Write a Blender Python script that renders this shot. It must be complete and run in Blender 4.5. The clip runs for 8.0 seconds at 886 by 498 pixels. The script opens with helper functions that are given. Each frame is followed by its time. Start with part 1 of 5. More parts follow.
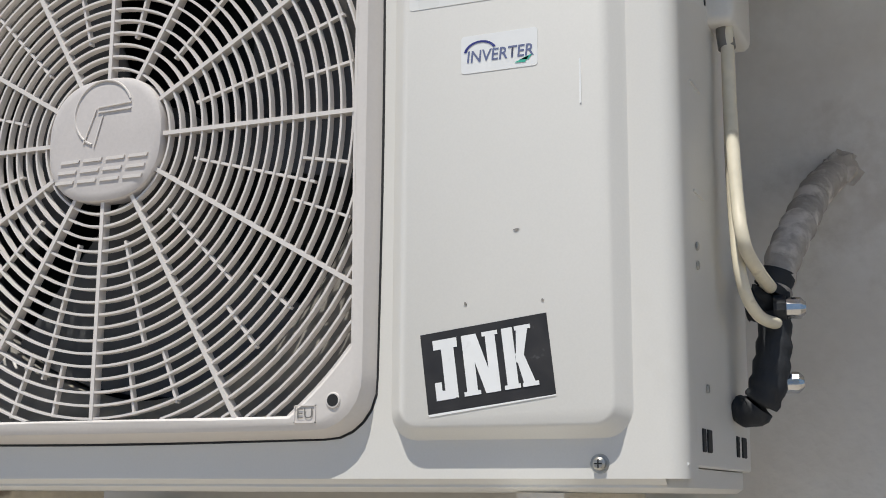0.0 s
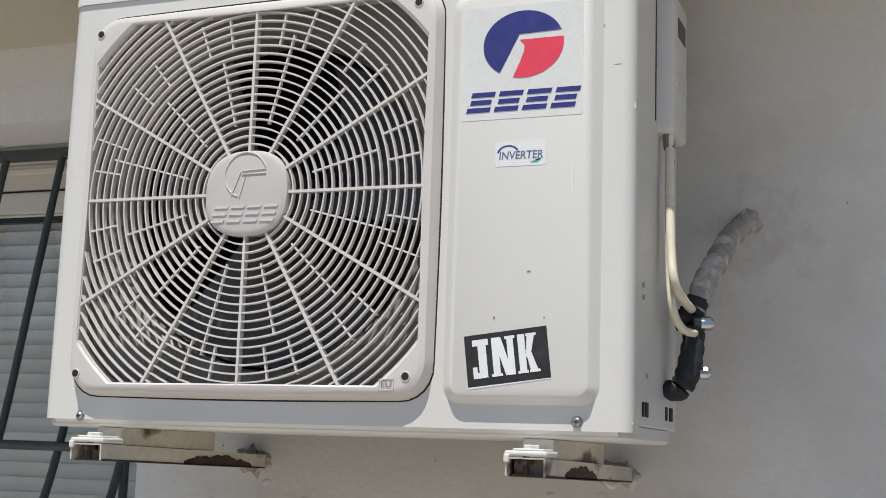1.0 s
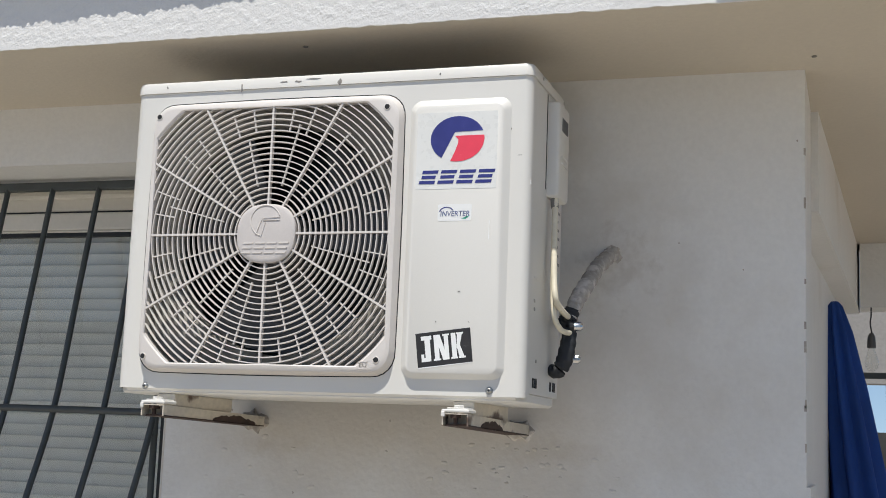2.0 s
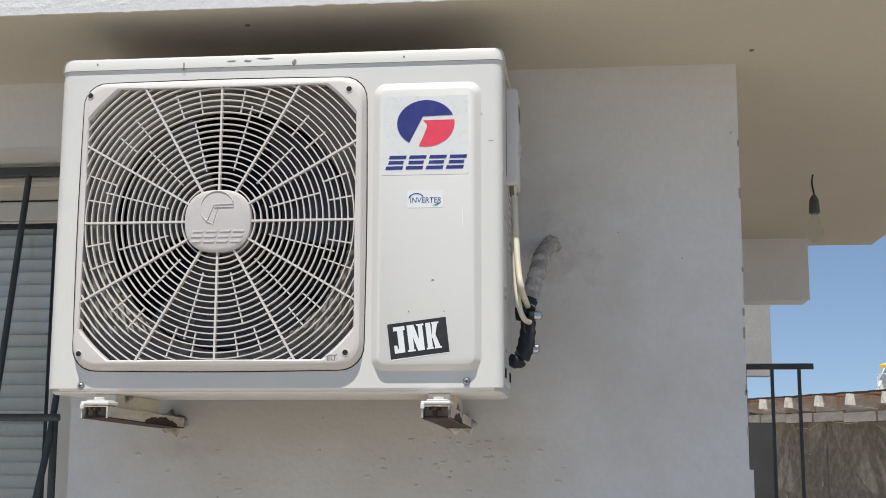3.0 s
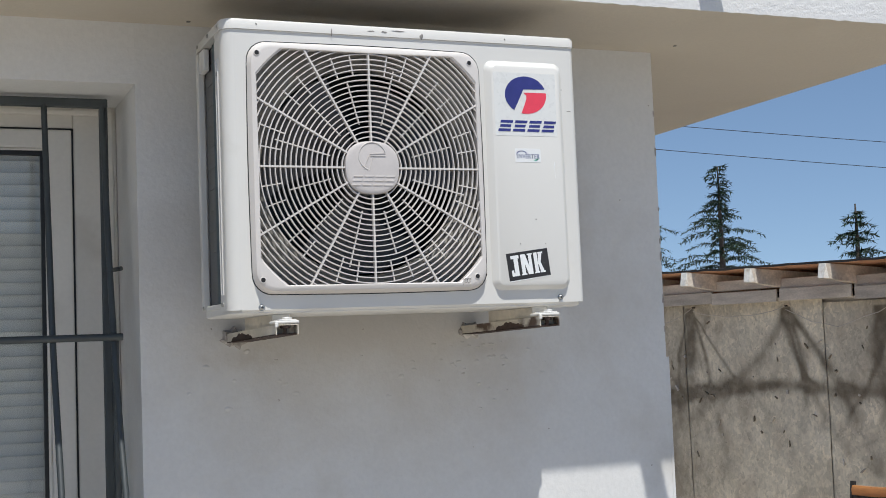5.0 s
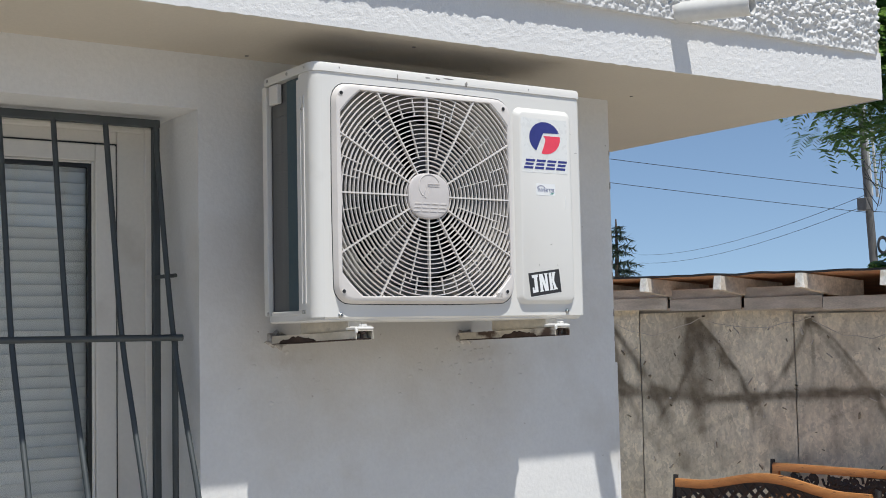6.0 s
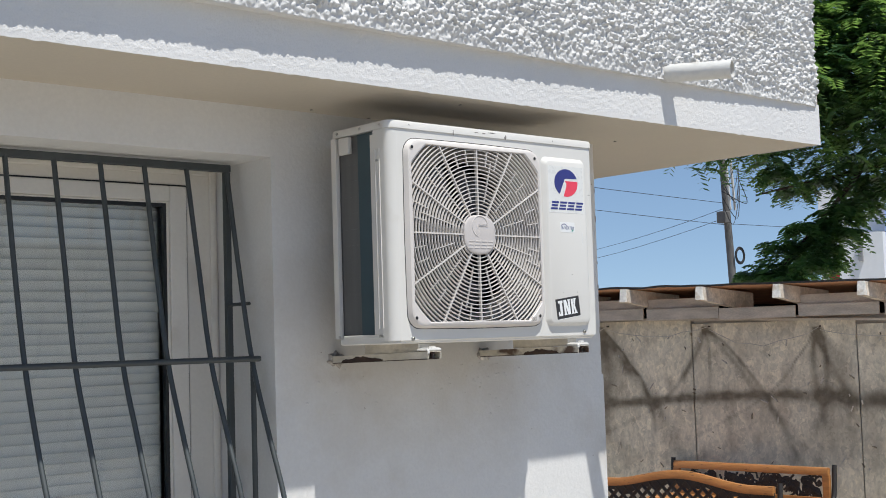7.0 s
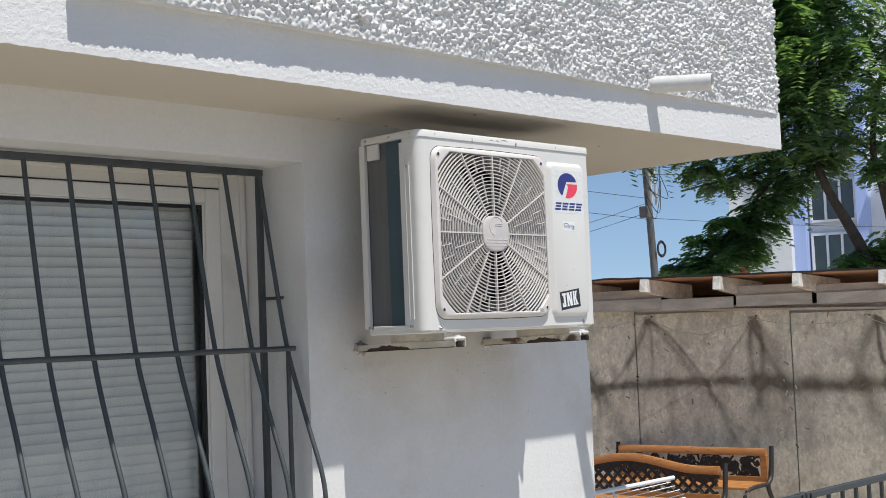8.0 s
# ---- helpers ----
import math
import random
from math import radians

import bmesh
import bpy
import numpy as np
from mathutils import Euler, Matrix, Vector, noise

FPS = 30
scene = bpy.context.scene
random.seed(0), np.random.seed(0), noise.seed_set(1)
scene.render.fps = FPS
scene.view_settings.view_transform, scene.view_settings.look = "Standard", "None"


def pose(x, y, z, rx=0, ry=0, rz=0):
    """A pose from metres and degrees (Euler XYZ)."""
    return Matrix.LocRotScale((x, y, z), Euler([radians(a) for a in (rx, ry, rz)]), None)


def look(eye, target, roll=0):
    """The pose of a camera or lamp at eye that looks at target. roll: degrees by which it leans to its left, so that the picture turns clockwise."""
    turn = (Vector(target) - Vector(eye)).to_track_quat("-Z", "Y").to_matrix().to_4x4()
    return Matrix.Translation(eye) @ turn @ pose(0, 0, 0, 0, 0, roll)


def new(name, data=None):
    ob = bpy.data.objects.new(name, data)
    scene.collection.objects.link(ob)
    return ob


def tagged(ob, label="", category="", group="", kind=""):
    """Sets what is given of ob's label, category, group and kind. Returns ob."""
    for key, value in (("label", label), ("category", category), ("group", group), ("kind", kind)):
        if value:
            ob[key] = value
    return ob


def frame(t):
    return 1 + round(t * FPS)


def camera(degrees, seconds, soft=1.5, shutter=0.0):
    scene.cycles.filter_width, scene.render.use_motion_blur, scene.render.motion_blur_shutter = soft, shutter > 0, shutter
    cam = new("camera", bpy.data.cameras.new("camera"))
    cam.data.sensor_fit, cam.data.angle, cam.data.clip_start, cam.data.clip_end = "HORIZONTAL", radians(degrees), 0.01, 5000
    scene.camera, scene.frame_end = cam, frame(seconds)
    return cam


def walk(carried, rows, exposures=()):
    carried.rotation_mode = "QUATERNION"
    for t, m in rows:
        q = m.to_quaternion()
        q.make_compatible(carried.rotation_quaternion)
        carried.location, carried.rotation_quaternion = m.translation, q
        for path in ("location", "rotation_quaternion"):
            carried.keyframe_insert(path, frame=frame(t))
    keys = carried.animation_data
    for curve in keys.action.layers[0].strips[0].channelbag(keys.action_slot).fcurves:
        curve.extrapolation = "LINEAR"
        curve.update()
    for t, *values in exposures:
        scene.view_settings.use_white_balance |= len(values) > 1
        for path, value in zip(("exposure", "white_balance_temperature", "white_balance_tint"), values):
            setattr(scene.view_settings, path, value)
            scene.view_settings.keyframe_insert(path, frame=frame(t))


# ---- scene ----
cam = camera(37.9, 8.0, soft=0.92)
PATH = [
    (0, (1.079, -1.015, 1.638), (0.308, 0.792, 2.013), 0.3),
    (0.3, (1.085, -1.088, 1.638), (0.296, 0.71, 2.022), 1.0),
    (0.5, (1.087, -1.133, 1.642), (0.313, 0.673, 2.023), 1.2),
    (1, (1.225, -1.626, 1.615), (0.507, 0.213, 1.931), 1.9),
    (1.5, (1.407, -2.112, 1.572), (0.711, -0.261, 1.872), 2.2),
    (2, (1.481, -2.472, 1.555), (0.869, -0.592, 1.854), 2.2),
    (2.2, (1.447, -2.479, 1.560), (0.893, -0.583, 1.868), 2.1),
    (3.3, (0.794, -2.512, 1.513), (0.737, -0.535, 1.814), -0.7),
    (3.5, (0.66, -2.542, 1.54), (0.706, -0.562, 1.816), -1.2),
    (4, (0.233, -2.748, 1.54), (0.543, -0.785, 1.765), -2.2),
    (4.5, (-0.226, -2.846, 1.509), (0.315, -0.93, 1.696), -2.3),
    (4.7, (-0.425, -2.86, 1.522), (0.2, -0.968, 1.692), -2.3),
    (5.8, (-1.555, -3.028, 1.616), (-0.48, -1.346, 1.745), -1.5),
    (6, (-1.697, -2.984, 1.592), (-0.58, -1.331, 1.729), -1.2),
    (6.5, (-2.102, -2.924, 1.636), (-0.871, -1.354, 1.774), -1.4),
    (7, (-2.562, -3.055, 1.653), (-1.247, -1.555, 1.792), -1.8),
    (7.5, (-2.874, -3.059, 1.647), (-1.496, -1.616, 1.782), -2.2),
    (8, (-3.119, -3.078, 1.654), (-1.697, -1.677, 1.778), -2.3),
]
walk(cam, [(t, look(eye, target, roll)) for t, eye, target, roll in PATH], [(0.0, -0.07, 6450, 8), (0.8, -0.06, 6450, 8), (1.5, 0.06, 6450, 8), (2.2, 0.07, 6470, 8), (3.5, 0.04, 6310, 8), (4.5, 0.01, 6215, 8), (6.0, 0.06, 6240, 8), (8.0, 0.11, 6310, 8)])

# ---- world and sun ----
SUN = Vector((-0.07, -1.0, 2.52)).normalized()
world = bpy.data.worlds.new("sky")
scene.world = world
world.use_nodes = True
wn = world.node_tree.nodes
sky = wn.new("ShaderNodeTexSky")
sky.sky_type, sky.sun_disc = "NISHITA", False
sky.sun_elevation = math.asin(SUN.z)
sky.sun_rotation = math.atan2(SUN.x, SUN.y)
sky.altitude, sky.air_density, sky.dust_density, sky.ozone_density = 1200.0, 1.0, 0.45, 0.45
wn["Background"].inputs[1].default_value = 0.114
wc, lift, unit_v = wn.new("ShaderNodeTexCoord"), wn.new("ShaderNodeVectorMath"), wn.new("ShaderNodeVectorMath")
lift.inputs[1].default_value = (0, 0, 0.10)
unit_v.operation = "NORMALIZE"
world.node_tree.links.new(wc.outputs["Generated"], lift.inputs[0])
world.node_tree.links.new(lift.outputs[0], unit_v.inputs[0])
world.node_tree.links.new(unit_v.outputs[0], sky.inputs[0])
world.node_tree.links.new(sky.outputs[0], wn["Background"].inputs[0])
sun_data = bpy.data.lights.new("sun", "SUN")
sun_data.energy, sun_data.angle, sun_data.color = 5.0, radians(0.53), (1.0, 0.955, 0.89)
sun = new("sun", sun_data)
sun.matrix_world = look((0, -20, 40), Vector((0, -20, 40)) - SUN)


# ---- materials ----
def surf(name, col, rough=0.6, metal=0.0, var=0.12, big=2.0, fine=60.0, bump=0.1, dist=0.002, stain=None, stain_at=(0.55, 0.72),
         stain_scale=6.0, stretch=(1, 1, 1), tint=0.0, spec=0.5, coat=0.0):
    """A surface with two scales of tone, fine relief, and shaped stains of a second colour."""
    m = bpy.data.materials.new(name)
    m.use_nodes = True
    n, l = m.node_tree.nodes, m.node_tree.links
    b = n["Principled BSDF"]
    b.inputs["Metallic"].default_value = metal
    b.inputs["Specular IOR Level"].default_value = spec
    b.inputs["Coat Weight"].default_value = coat
    tc, mp = n.new("ShaderNodeTexCoord"), n.new("ShaderNodeMapping")
    mp.inputs["Scale"].default_value = stretch
    info = n.new("ShaderNodeObjectInfo")
    add = n.new("ShaderNodeVectorMath")
    add.operation = "MULTIPLY_ADD"
    add.inputs[1].default_value = (7.0, 5.0, 9.0)
    l.new(info.outputs["Random"], add.inputs[0])
    l.new(tc.outputs["Object"], add.inputs[2])
    l.new(add.outputs[0], mp.inputs[0])

    def tex(scale, detail=4.0):
        t = n.new("ShaderNodeTexNoise")
        t.inputs["Scale"].default_value, t.inputs["Detail"].default_value = scale, detail
        l.new(mp.outputs[0], t.inputs["Vector"])
        return t.outputs["Fac"]

    def ramp(src, lo, hi, a, c):
        r = n.new("ShaderNodeMapRange")
        for k, v in zip(range(1, 5), (lo, hi, a, c)):
            r.inputs[k].default_value = v
        l.new(src, r.inputs[0])
        return r.outputs[0]

    def times(a, c):
        k = n.new("ShaderNodeMath")
        k.operation = "MULTIPLY"
        l.new(a, k.inputs[0])
        l.new(c, k.inputs[1])
        return k.outputs[0]

    nb, nf = tex(big), tex(fine, 6.0)
    tone = times(ramp(nb, 0.3, 0.7, 1 - var, 1 + var * 0.5), ramp(nf, 0.3, 0.7, 1 - var * 0.6, 1 + var * 0.4))
    if tint:
        tone = times(tone, ramp(info.outputs["Random"], 0, 1, 1 - tint, 1 + tint))
    mul = n.new("ShaderNodeVectorMath")
    mul.operation = "SCALE"
    mul.inputs[0].default_value = col
    l.new(tone, mul.inputs["Scale"])
    out = mul.outputs[0]
    if stain:
        mix = n.new("ShaderNodeMix")
        mix.data_type = "RGBA"
        mix.inputs[7].default_value = (*stain, 1)
        l.new(ramp(tex(stain_scale, 8.0), *stain_at, 0, 1), mix.inputs[0])
        l.new(out, mix.inputs[6])
        out = mix.outputs[2]
    l.new(out, b.inputs["Base Color"])
    l.new(ramp(nf, 0.3, 0.7, max(rough - 0.08, 0.02), min(rough + 0.08, 1)), b.inputs["Roughness"])
    if bump:
        bp = n.new("ShaderNodeBump")
        bp.inputs["Strength"].default_value, bp.inputs["Distance"].default_value = bump, dist
        l.new(nf, bp.inputs["Height"])
        l.new(bp.outputs[0], b.inputs["Normal"])
    return m


def glass(name, rough=0.02, tintc=(0.95, 0.955, 0.945), gloss=0.038):
    m = bpy.data.materials.new(name)
    m.use_nodes = True
    n, l = m.node_tree.nodes, m.node_tree.links
    mix, lw, pw, mr = n.new("ShaderNodeMixShader"), n.new("ShaderNodeLayerWeight"), n.new("ShaderNodeMath"), n.new("ShaderNodeMapRange")
    lw.inputs[0].default_value = 0.5
    pw.operation = "POWER"
    pw.inputs[1].default_value = 4.0
    mr.inputs[3].default_value, mr.inputs[4].default_value = gloss, 0.9
    l.new(lw.outputs["Facing"], pw.inputs[0])
    l.new(pw.outputs[0], mr.inputs[0])
    tr, gl = n.new("ShaderNodeBsdfTransparent"), n.new("ShaderNodeBsdfGlossy")
    tr.inputs[0].default_value, gl.inputs["Roughness"].default_value = (*tintc, 1), rough
    l.new(mr.outputs[0], mix.inputs[0])
    l.new(tr.outputs[0], mix.inputs[1])
    l.new(gl.outputs[0], mix.inputs[2])
    l.new(mix.outputs[0], n["Material Output"].inputs[0])
    return m


M_WALL = surf("wall_plaster", (0.70, 0.69, 0.67), 0.85, var=0.06, big=1.3, fine=85, bump=0.3, dist=0.004, stain=(0.5, 0.46, 0.4), stain_at=(0.6, 0.85), stain_scale=2.2)


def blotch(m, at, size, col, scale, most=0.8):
    """A patch of dirt or painted shade with a ragged, cloudy outline round one spot of a surface."""
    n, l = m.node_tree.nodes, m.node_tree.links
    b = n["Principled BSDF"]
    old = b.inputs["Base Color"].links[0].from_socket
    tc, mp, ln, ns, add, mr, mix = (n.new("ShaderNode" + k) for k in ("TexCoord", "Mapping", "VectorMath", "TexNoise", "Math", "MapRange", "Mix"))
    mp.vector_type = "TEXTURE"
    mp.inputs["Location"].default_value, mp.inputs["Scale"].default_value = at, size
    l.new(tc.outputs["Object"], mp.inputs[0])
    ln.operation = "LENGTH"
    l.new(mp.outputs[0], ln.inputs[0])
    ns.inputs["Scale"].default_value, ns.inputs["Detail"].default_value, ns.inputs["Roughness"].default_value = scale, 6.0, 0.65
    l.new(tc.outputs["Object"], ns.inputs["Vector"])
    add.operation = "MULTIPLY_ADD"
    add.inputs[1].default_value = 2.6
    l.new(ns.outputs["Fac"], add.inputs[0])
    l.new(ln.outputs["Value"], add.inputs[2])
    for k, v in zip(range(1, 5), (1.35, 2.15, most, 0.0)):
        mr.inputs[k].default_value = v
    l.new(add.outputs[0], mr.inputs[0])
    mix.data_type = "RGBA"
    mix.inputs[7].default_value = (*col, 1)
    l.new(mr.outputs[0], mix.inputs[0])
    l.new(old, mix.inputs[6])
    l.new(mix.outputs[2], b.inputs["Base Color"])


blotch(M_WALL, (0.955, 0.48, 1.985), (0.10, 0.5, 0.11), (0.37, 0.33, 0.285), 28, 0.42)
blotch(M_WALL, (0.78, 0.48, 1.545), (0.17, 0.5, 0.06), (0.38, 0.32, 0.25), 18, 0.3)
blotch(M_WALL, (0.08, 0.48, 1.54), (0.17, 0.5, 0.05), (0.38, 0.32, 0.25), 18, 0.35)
# Wide patch: the unit's shade on the wall below, put into the plaster colour.
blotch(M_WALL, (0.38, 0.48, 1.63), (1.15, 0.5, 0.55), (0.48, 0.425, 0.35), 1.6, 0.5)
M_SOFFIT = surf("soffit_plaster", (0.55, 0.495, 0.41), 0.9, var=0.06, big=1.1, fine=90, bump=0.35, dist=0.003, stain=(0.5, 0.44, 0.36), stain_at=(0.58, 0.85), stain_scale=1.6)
M_STUCCO = surf("rough_stucco", (0.63, 0.62, 0.60), 0.9, var=0.06, big=3, fine=300, bump=0.3, stain=(0.45, 0.42, 0.36), stain_at=(0.62, 0.8), stain_scale=9)
M_GROUND = surf("ground_concrete", (0.42, 0.385, 0.33), 0.9, var=0.18, big=0.6, fine=30, bump=0.3, dist=0.004)
M_CASE = surf("painted_sheet_metal", (0.675, 0.655, 0.612), 0.38, var=0.03, big=2.5, fine=500, bump=0.02, stain=(0.5, 0.47, 0.41), stain_at=(0.66, 0.9), stain_scale=5)
M_GRILLE = surf("off_white_plastic", (0.645, 0.603, 0.565), 0.45, var=0.04, big=6, fine=300, bump=0.04)
M_DARK = surf("dark_cavity", (0.012, 0.012, 0.013), 0.7, var=0.2)
M_COIL = surf("coil_fins", (0.03, 0.036, 0.04), 0.5, metal=0.3, var=0.15, big=4, fine=200, stretch=(1, 1, 8))
M_FAN = surf("fan_blades", (0.085, 0.085, 0.087), 0.5, var=0.2, big=8)
M_BARS = surf("dark_green_paint", (0.034, 0.042, 0.043), 0.56, var=0.3, big=14, fine=160, bump=0.15, dist=0.001, spec=0.85)
M_PVC = surf("window_plastic", (0.72, 0.685, 0.62), 0.4, var=0.05, big=3, fine=80, stain=(0.5, 0.45, 0.38), stain_at=(0.62, 0.9), stain_scale=4)
M_SLAT = surf("blind_slat", (0.72, 0.73, 0.71), 0.5, var=0.06, big=3)
M_PLY = surf("weathered_plywood", (0.90, 0.785, 0.60), 0.85, var=0.24, big=1.6, fine=55, bump=0.7, dist=0.007, stain=(0.56, 0.47, 0.35), stain_at=(0.5, 0.72), stain_scale=9, stretch=(1, 1, 0.6), tint=0.06)


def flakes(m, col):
    """Pressed wood flakes of uneven tone over a surface, and the dark tone held in the mesh's marks_and_shade layer."""
    n, l = m.node_tree.nodes, m.node_tree.links
    b = n["Principled BSDF"]
    old = b.inputs["Base Color"].links[0].from_socket
    tc, ns, mx, mp, vo, mr, mul, at, so, st, mix = (n.new("ShaderNode" + k) for k in ("TexCoord", "TexNoise", "VectorMath", "Mapping", "TexVoronoi", "MapRange", "VectorMath", "Attribute", "TexNoise", "Math", "Mix"))
    ns.inputs["Scale"].default_value, ns.inputs["Detail"].default_value = 14.0, 4.0
    mx.operation = "MULTIPLY_ADD"
    mx.inputs[1].default_value = (0.16, 0.16, 0.16)
    mp.inputs["Scale"].default_value = (38, 38, 17)
    l.new(tc.outputs["Object"], ns.inputs["Vector"])
    l.new(ns.outputs["Color"], mx.inputs[0])
    l.new(tc.outputs["Object"], mx.inputs[2])
    l.new(mx.outputs[0], mp.inputs[0])
    l.new(mp.outputs[0], vo.inputs["Vector"])
    vo.inputs["Scale"].default_value = 1.0
    for k, v in zip(range(1, 5), (0.0, 1.0, 0.80, 1.16)):
        mr.inputs[k].default_value = v
    l.new(vo.outputs["Color"], mr.inputs[0])
    mul.operation = "SCALE"
    l.new(old, mul.inputs[0])
    l.new(mr.outputs[0], mul.inputs["Scale"])
    at.attribute_name = "marks_and_shade"
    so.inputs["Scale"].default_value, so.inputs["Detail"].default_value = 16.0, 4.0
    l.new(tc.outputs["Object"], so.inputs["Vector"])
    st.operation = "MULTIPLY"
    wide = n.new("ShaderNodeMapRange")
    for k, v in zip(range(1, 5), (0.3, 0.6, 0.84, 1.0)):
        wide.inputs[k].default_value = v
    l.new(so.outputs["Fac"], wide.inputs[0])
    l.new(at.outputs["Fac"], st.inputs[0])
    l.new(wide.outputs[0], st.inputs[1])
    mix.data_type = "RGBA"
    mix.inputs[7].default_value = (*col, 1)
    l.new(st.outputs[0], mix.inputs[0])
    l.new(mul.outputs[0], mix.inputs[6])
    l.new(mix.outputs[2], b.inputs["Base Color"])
    step = n.new("ShaderNodeBump")
    step.inputs["Strength"].default_value, step.inputs["Distance"].default_value = 0.8, 0.006
    l.new(vo.outputs["Color"], step.inputs["Height"])
    l.new(b.inputs["Normal"].links[0].from_socket, step.inputs["Normal"])
    l.new(step.outputs[0], b.inputs["Normal"])


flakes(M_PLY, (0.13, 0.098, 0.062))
M_TIMBER = surf("grey_timber", (0.58, 0.51, 0.43), 0.8, var=0.25, big=5, fine=60, bump=0.3, stretch=(1, 1, 4), tint=0.12)


# ---- mesh helpers ----
def mesh_ob(name, bm, material, smooth=None, parent=None, label=""):
    bmesh.ops.recalc_face_normals(bm, faces=bm.faces[:])
    me = bpy.data.meshes.new(name)
    bm.to_mesh(me)
    bm.free()
    for m in material if isinstance(material, (list, tuple)) else [material]:
        me.materials.append(m)
    if smooth is not None:
        me.shade_smooth() if smooth >= 180 else shade_by_angle(me, smooth)
    ob = new(name, me)
    if parent:
        hang(ob, parent)
    if label:
        ob["label"] = label
    return ob


def hang(ob, parent):
    """Makes ob, built in the world's place, a part of parent."""
    ob.parent = parent
    if parent.parent is None:
        ob.matrix_parent_inverse = parent.matrix_basis.inverted()
    return ob


def shade_by_angle(me, degrees):
    bm = bmesh.new()
    bm.from_mesh(me)
    for f in bm.faces:
        f.smooth = True
    for e in bm.edges:
        e.smooth = len(e.link_faces) == 2 and e.calc_face_angle(0) < radians(degrees)
    bm.to_mesh(me)
    bm.free()


def part(name, bm, material, parent, label="", smooth=None):
    return mesh_ob(name, bm, material, smooth, parent, label)


def thing(name, label, category, group="", kind="", at=(0, 0, 0)):
    ob = new(name)
    ob.empty_display_size = 0.1
    ob.location = at
    return tagged(ob, label, category, group, kind)


def shared(name, me, parent, m):
    ob = hang(new(name, me), parent)
    ob.matrix_basis = m
    return ob


def box(bm, x0, x1, y0, y1, z0, z1, bevel=0.0, seg=2, m=None, mat=0):
    vs = [bm.verts.new((x, y, z)) for x in (x0, x1) for y in (y0, y1) for z in (z0, z1)]
    fs = [bm.faces.new([vs[i] for i in q]) for q in ((0, 1, 3, 2), (4, 6, 7, 5), (0, 4, 5, 1), (2, 3, 7, 6), (0, 2, 6, 4), (1, 5, 7, 3))]
    if bevel:
        es = list({e for f in fs for e in f.edges})
        out = bmesh.ops.bevel(bm, geom=es, offset=bevel, segments=seg, affect="EDGES", profile=0.5)
        vs = list({v for f in out["faces"] for v in f.verts} | {v for v in vs if v.is_valid})
        fs = list({f for v in vs for f in v.link_faces})
    for f in fs:
        f.material_index = mat
    if m is not None:
        bmesh.ops.transform(bm, matrix=m, verts=vs)
    return vs


def tube(bm, pts, r, seg=10, cap=True, taper=None):
    """A round bar along points."""
    pts = [Vector(p) for p in pts]
    rings = []
    up = Vector((0.31, 0.17, 0.93)).normalized()
    for i, p in enumerate(pts):
        d = (pts[min(i + 1, len(pts) - 1)] - pts[max(i - 1, 0)]).normalized()
        if abs(d.dot(up)) > 0.95:
            up = Vector((0.9, 0.3, 0.1)).normalized()
        a = d.cross(up).normalized()
        b = d.cross(a)
        rr = taper[i] if taper else r
        rings.append([bm.verts.new(p + rr * (math.cos(t) * a + math.sin(t) * b)) for t in np.linspace(0, 2 * math.pi, seg, endpoint=False)])
    for A, B in zip(rings, rings[1:]):
        for k in range(seg):
            bm.faces.new((A[k], A[(k + 1) % seg], B[(k + 1) % seg], B[k]))
    if cap:
        bm.faces.new(rings[0])
        bm.faces.new(rings[-1])
    return rings


def spline(pts, n=8):
    """Points of a smooth line through the given ones."""
    pts = [Vector(p) for p in pts]
    out = []
    for i in range(len(pts) - 1):
        a, b, c, d = pts[max(i - 1, 0)], pts[i], pts[i + 1], pts[min(i + 2, len(pts) - 1)]
        for k in range(n):
            t = k / n
            out.append(0.5 * (2 * b + (c - a) * t + (2 * a - 5 * b + 4 * c - d) * t * t + (3 * b - 3 * c + d - a) * t ** 3))
    return out + [pts[-1]]


def rounded(x0, x1, z0, z1, r, seg=8):
    """Corner-rounded outline in x and z, counted round from the lower right."""
    out = []
    for cx, cz, a0 in ((x1 - r, z0 + r, -90), (x1 - r, z1 - r, 0), (x0 + r, z1 - r, 90), (x0 + r, z0 + r, 180)):
        for k in range(seg + 1):
            a = radians(a0 + 90 * k / seg)
            out.append((cx + r * math.cos(a), cz + r * math.sin(a)))
    return out


def loft(bm, loops, closed=True, cap=(False, False), mat=0):
    """Skins a row of loops of points, all with one count."""
    rows = [[bm.verts.new(p) for p in lp] for lp in loops]
    n = len(rows[0])
    for A, B in zip(rows, rows[1:]):
        for k in range(n if closed else n - 1):
            bm.faces.new((A[k], A[(k + 1) % n], B[(k + 1) % n], B[k])).material_index = mat
    for k, r in ((0, rows[0]), (1, rows[-1])):
        if cap[k]:
            bm.faces.new(r).material_index = mat
    return rows


def disc(bm, c, r, axis, depth, seg=20, bevel=0.0):
    """A round plate or bolt along an axis."""
    d = Vector(axis).normalized()
    a = d.orthogonal().normalized()
    b = d.cross(a)
    c = Vector(c)
    prof = [(0.0, r)] + ([(depth - bevel, r), (depth, r - bevel)] if bevel else [(depth, r)])
    loft(bm, [[c + d * h + rr * (math.cos(t) * a + math.sin(t) * b) for t in np.linspace(0, 2 * math.pi, seg, endpoint=False)] for h, rr in prof], cap=(True, True))


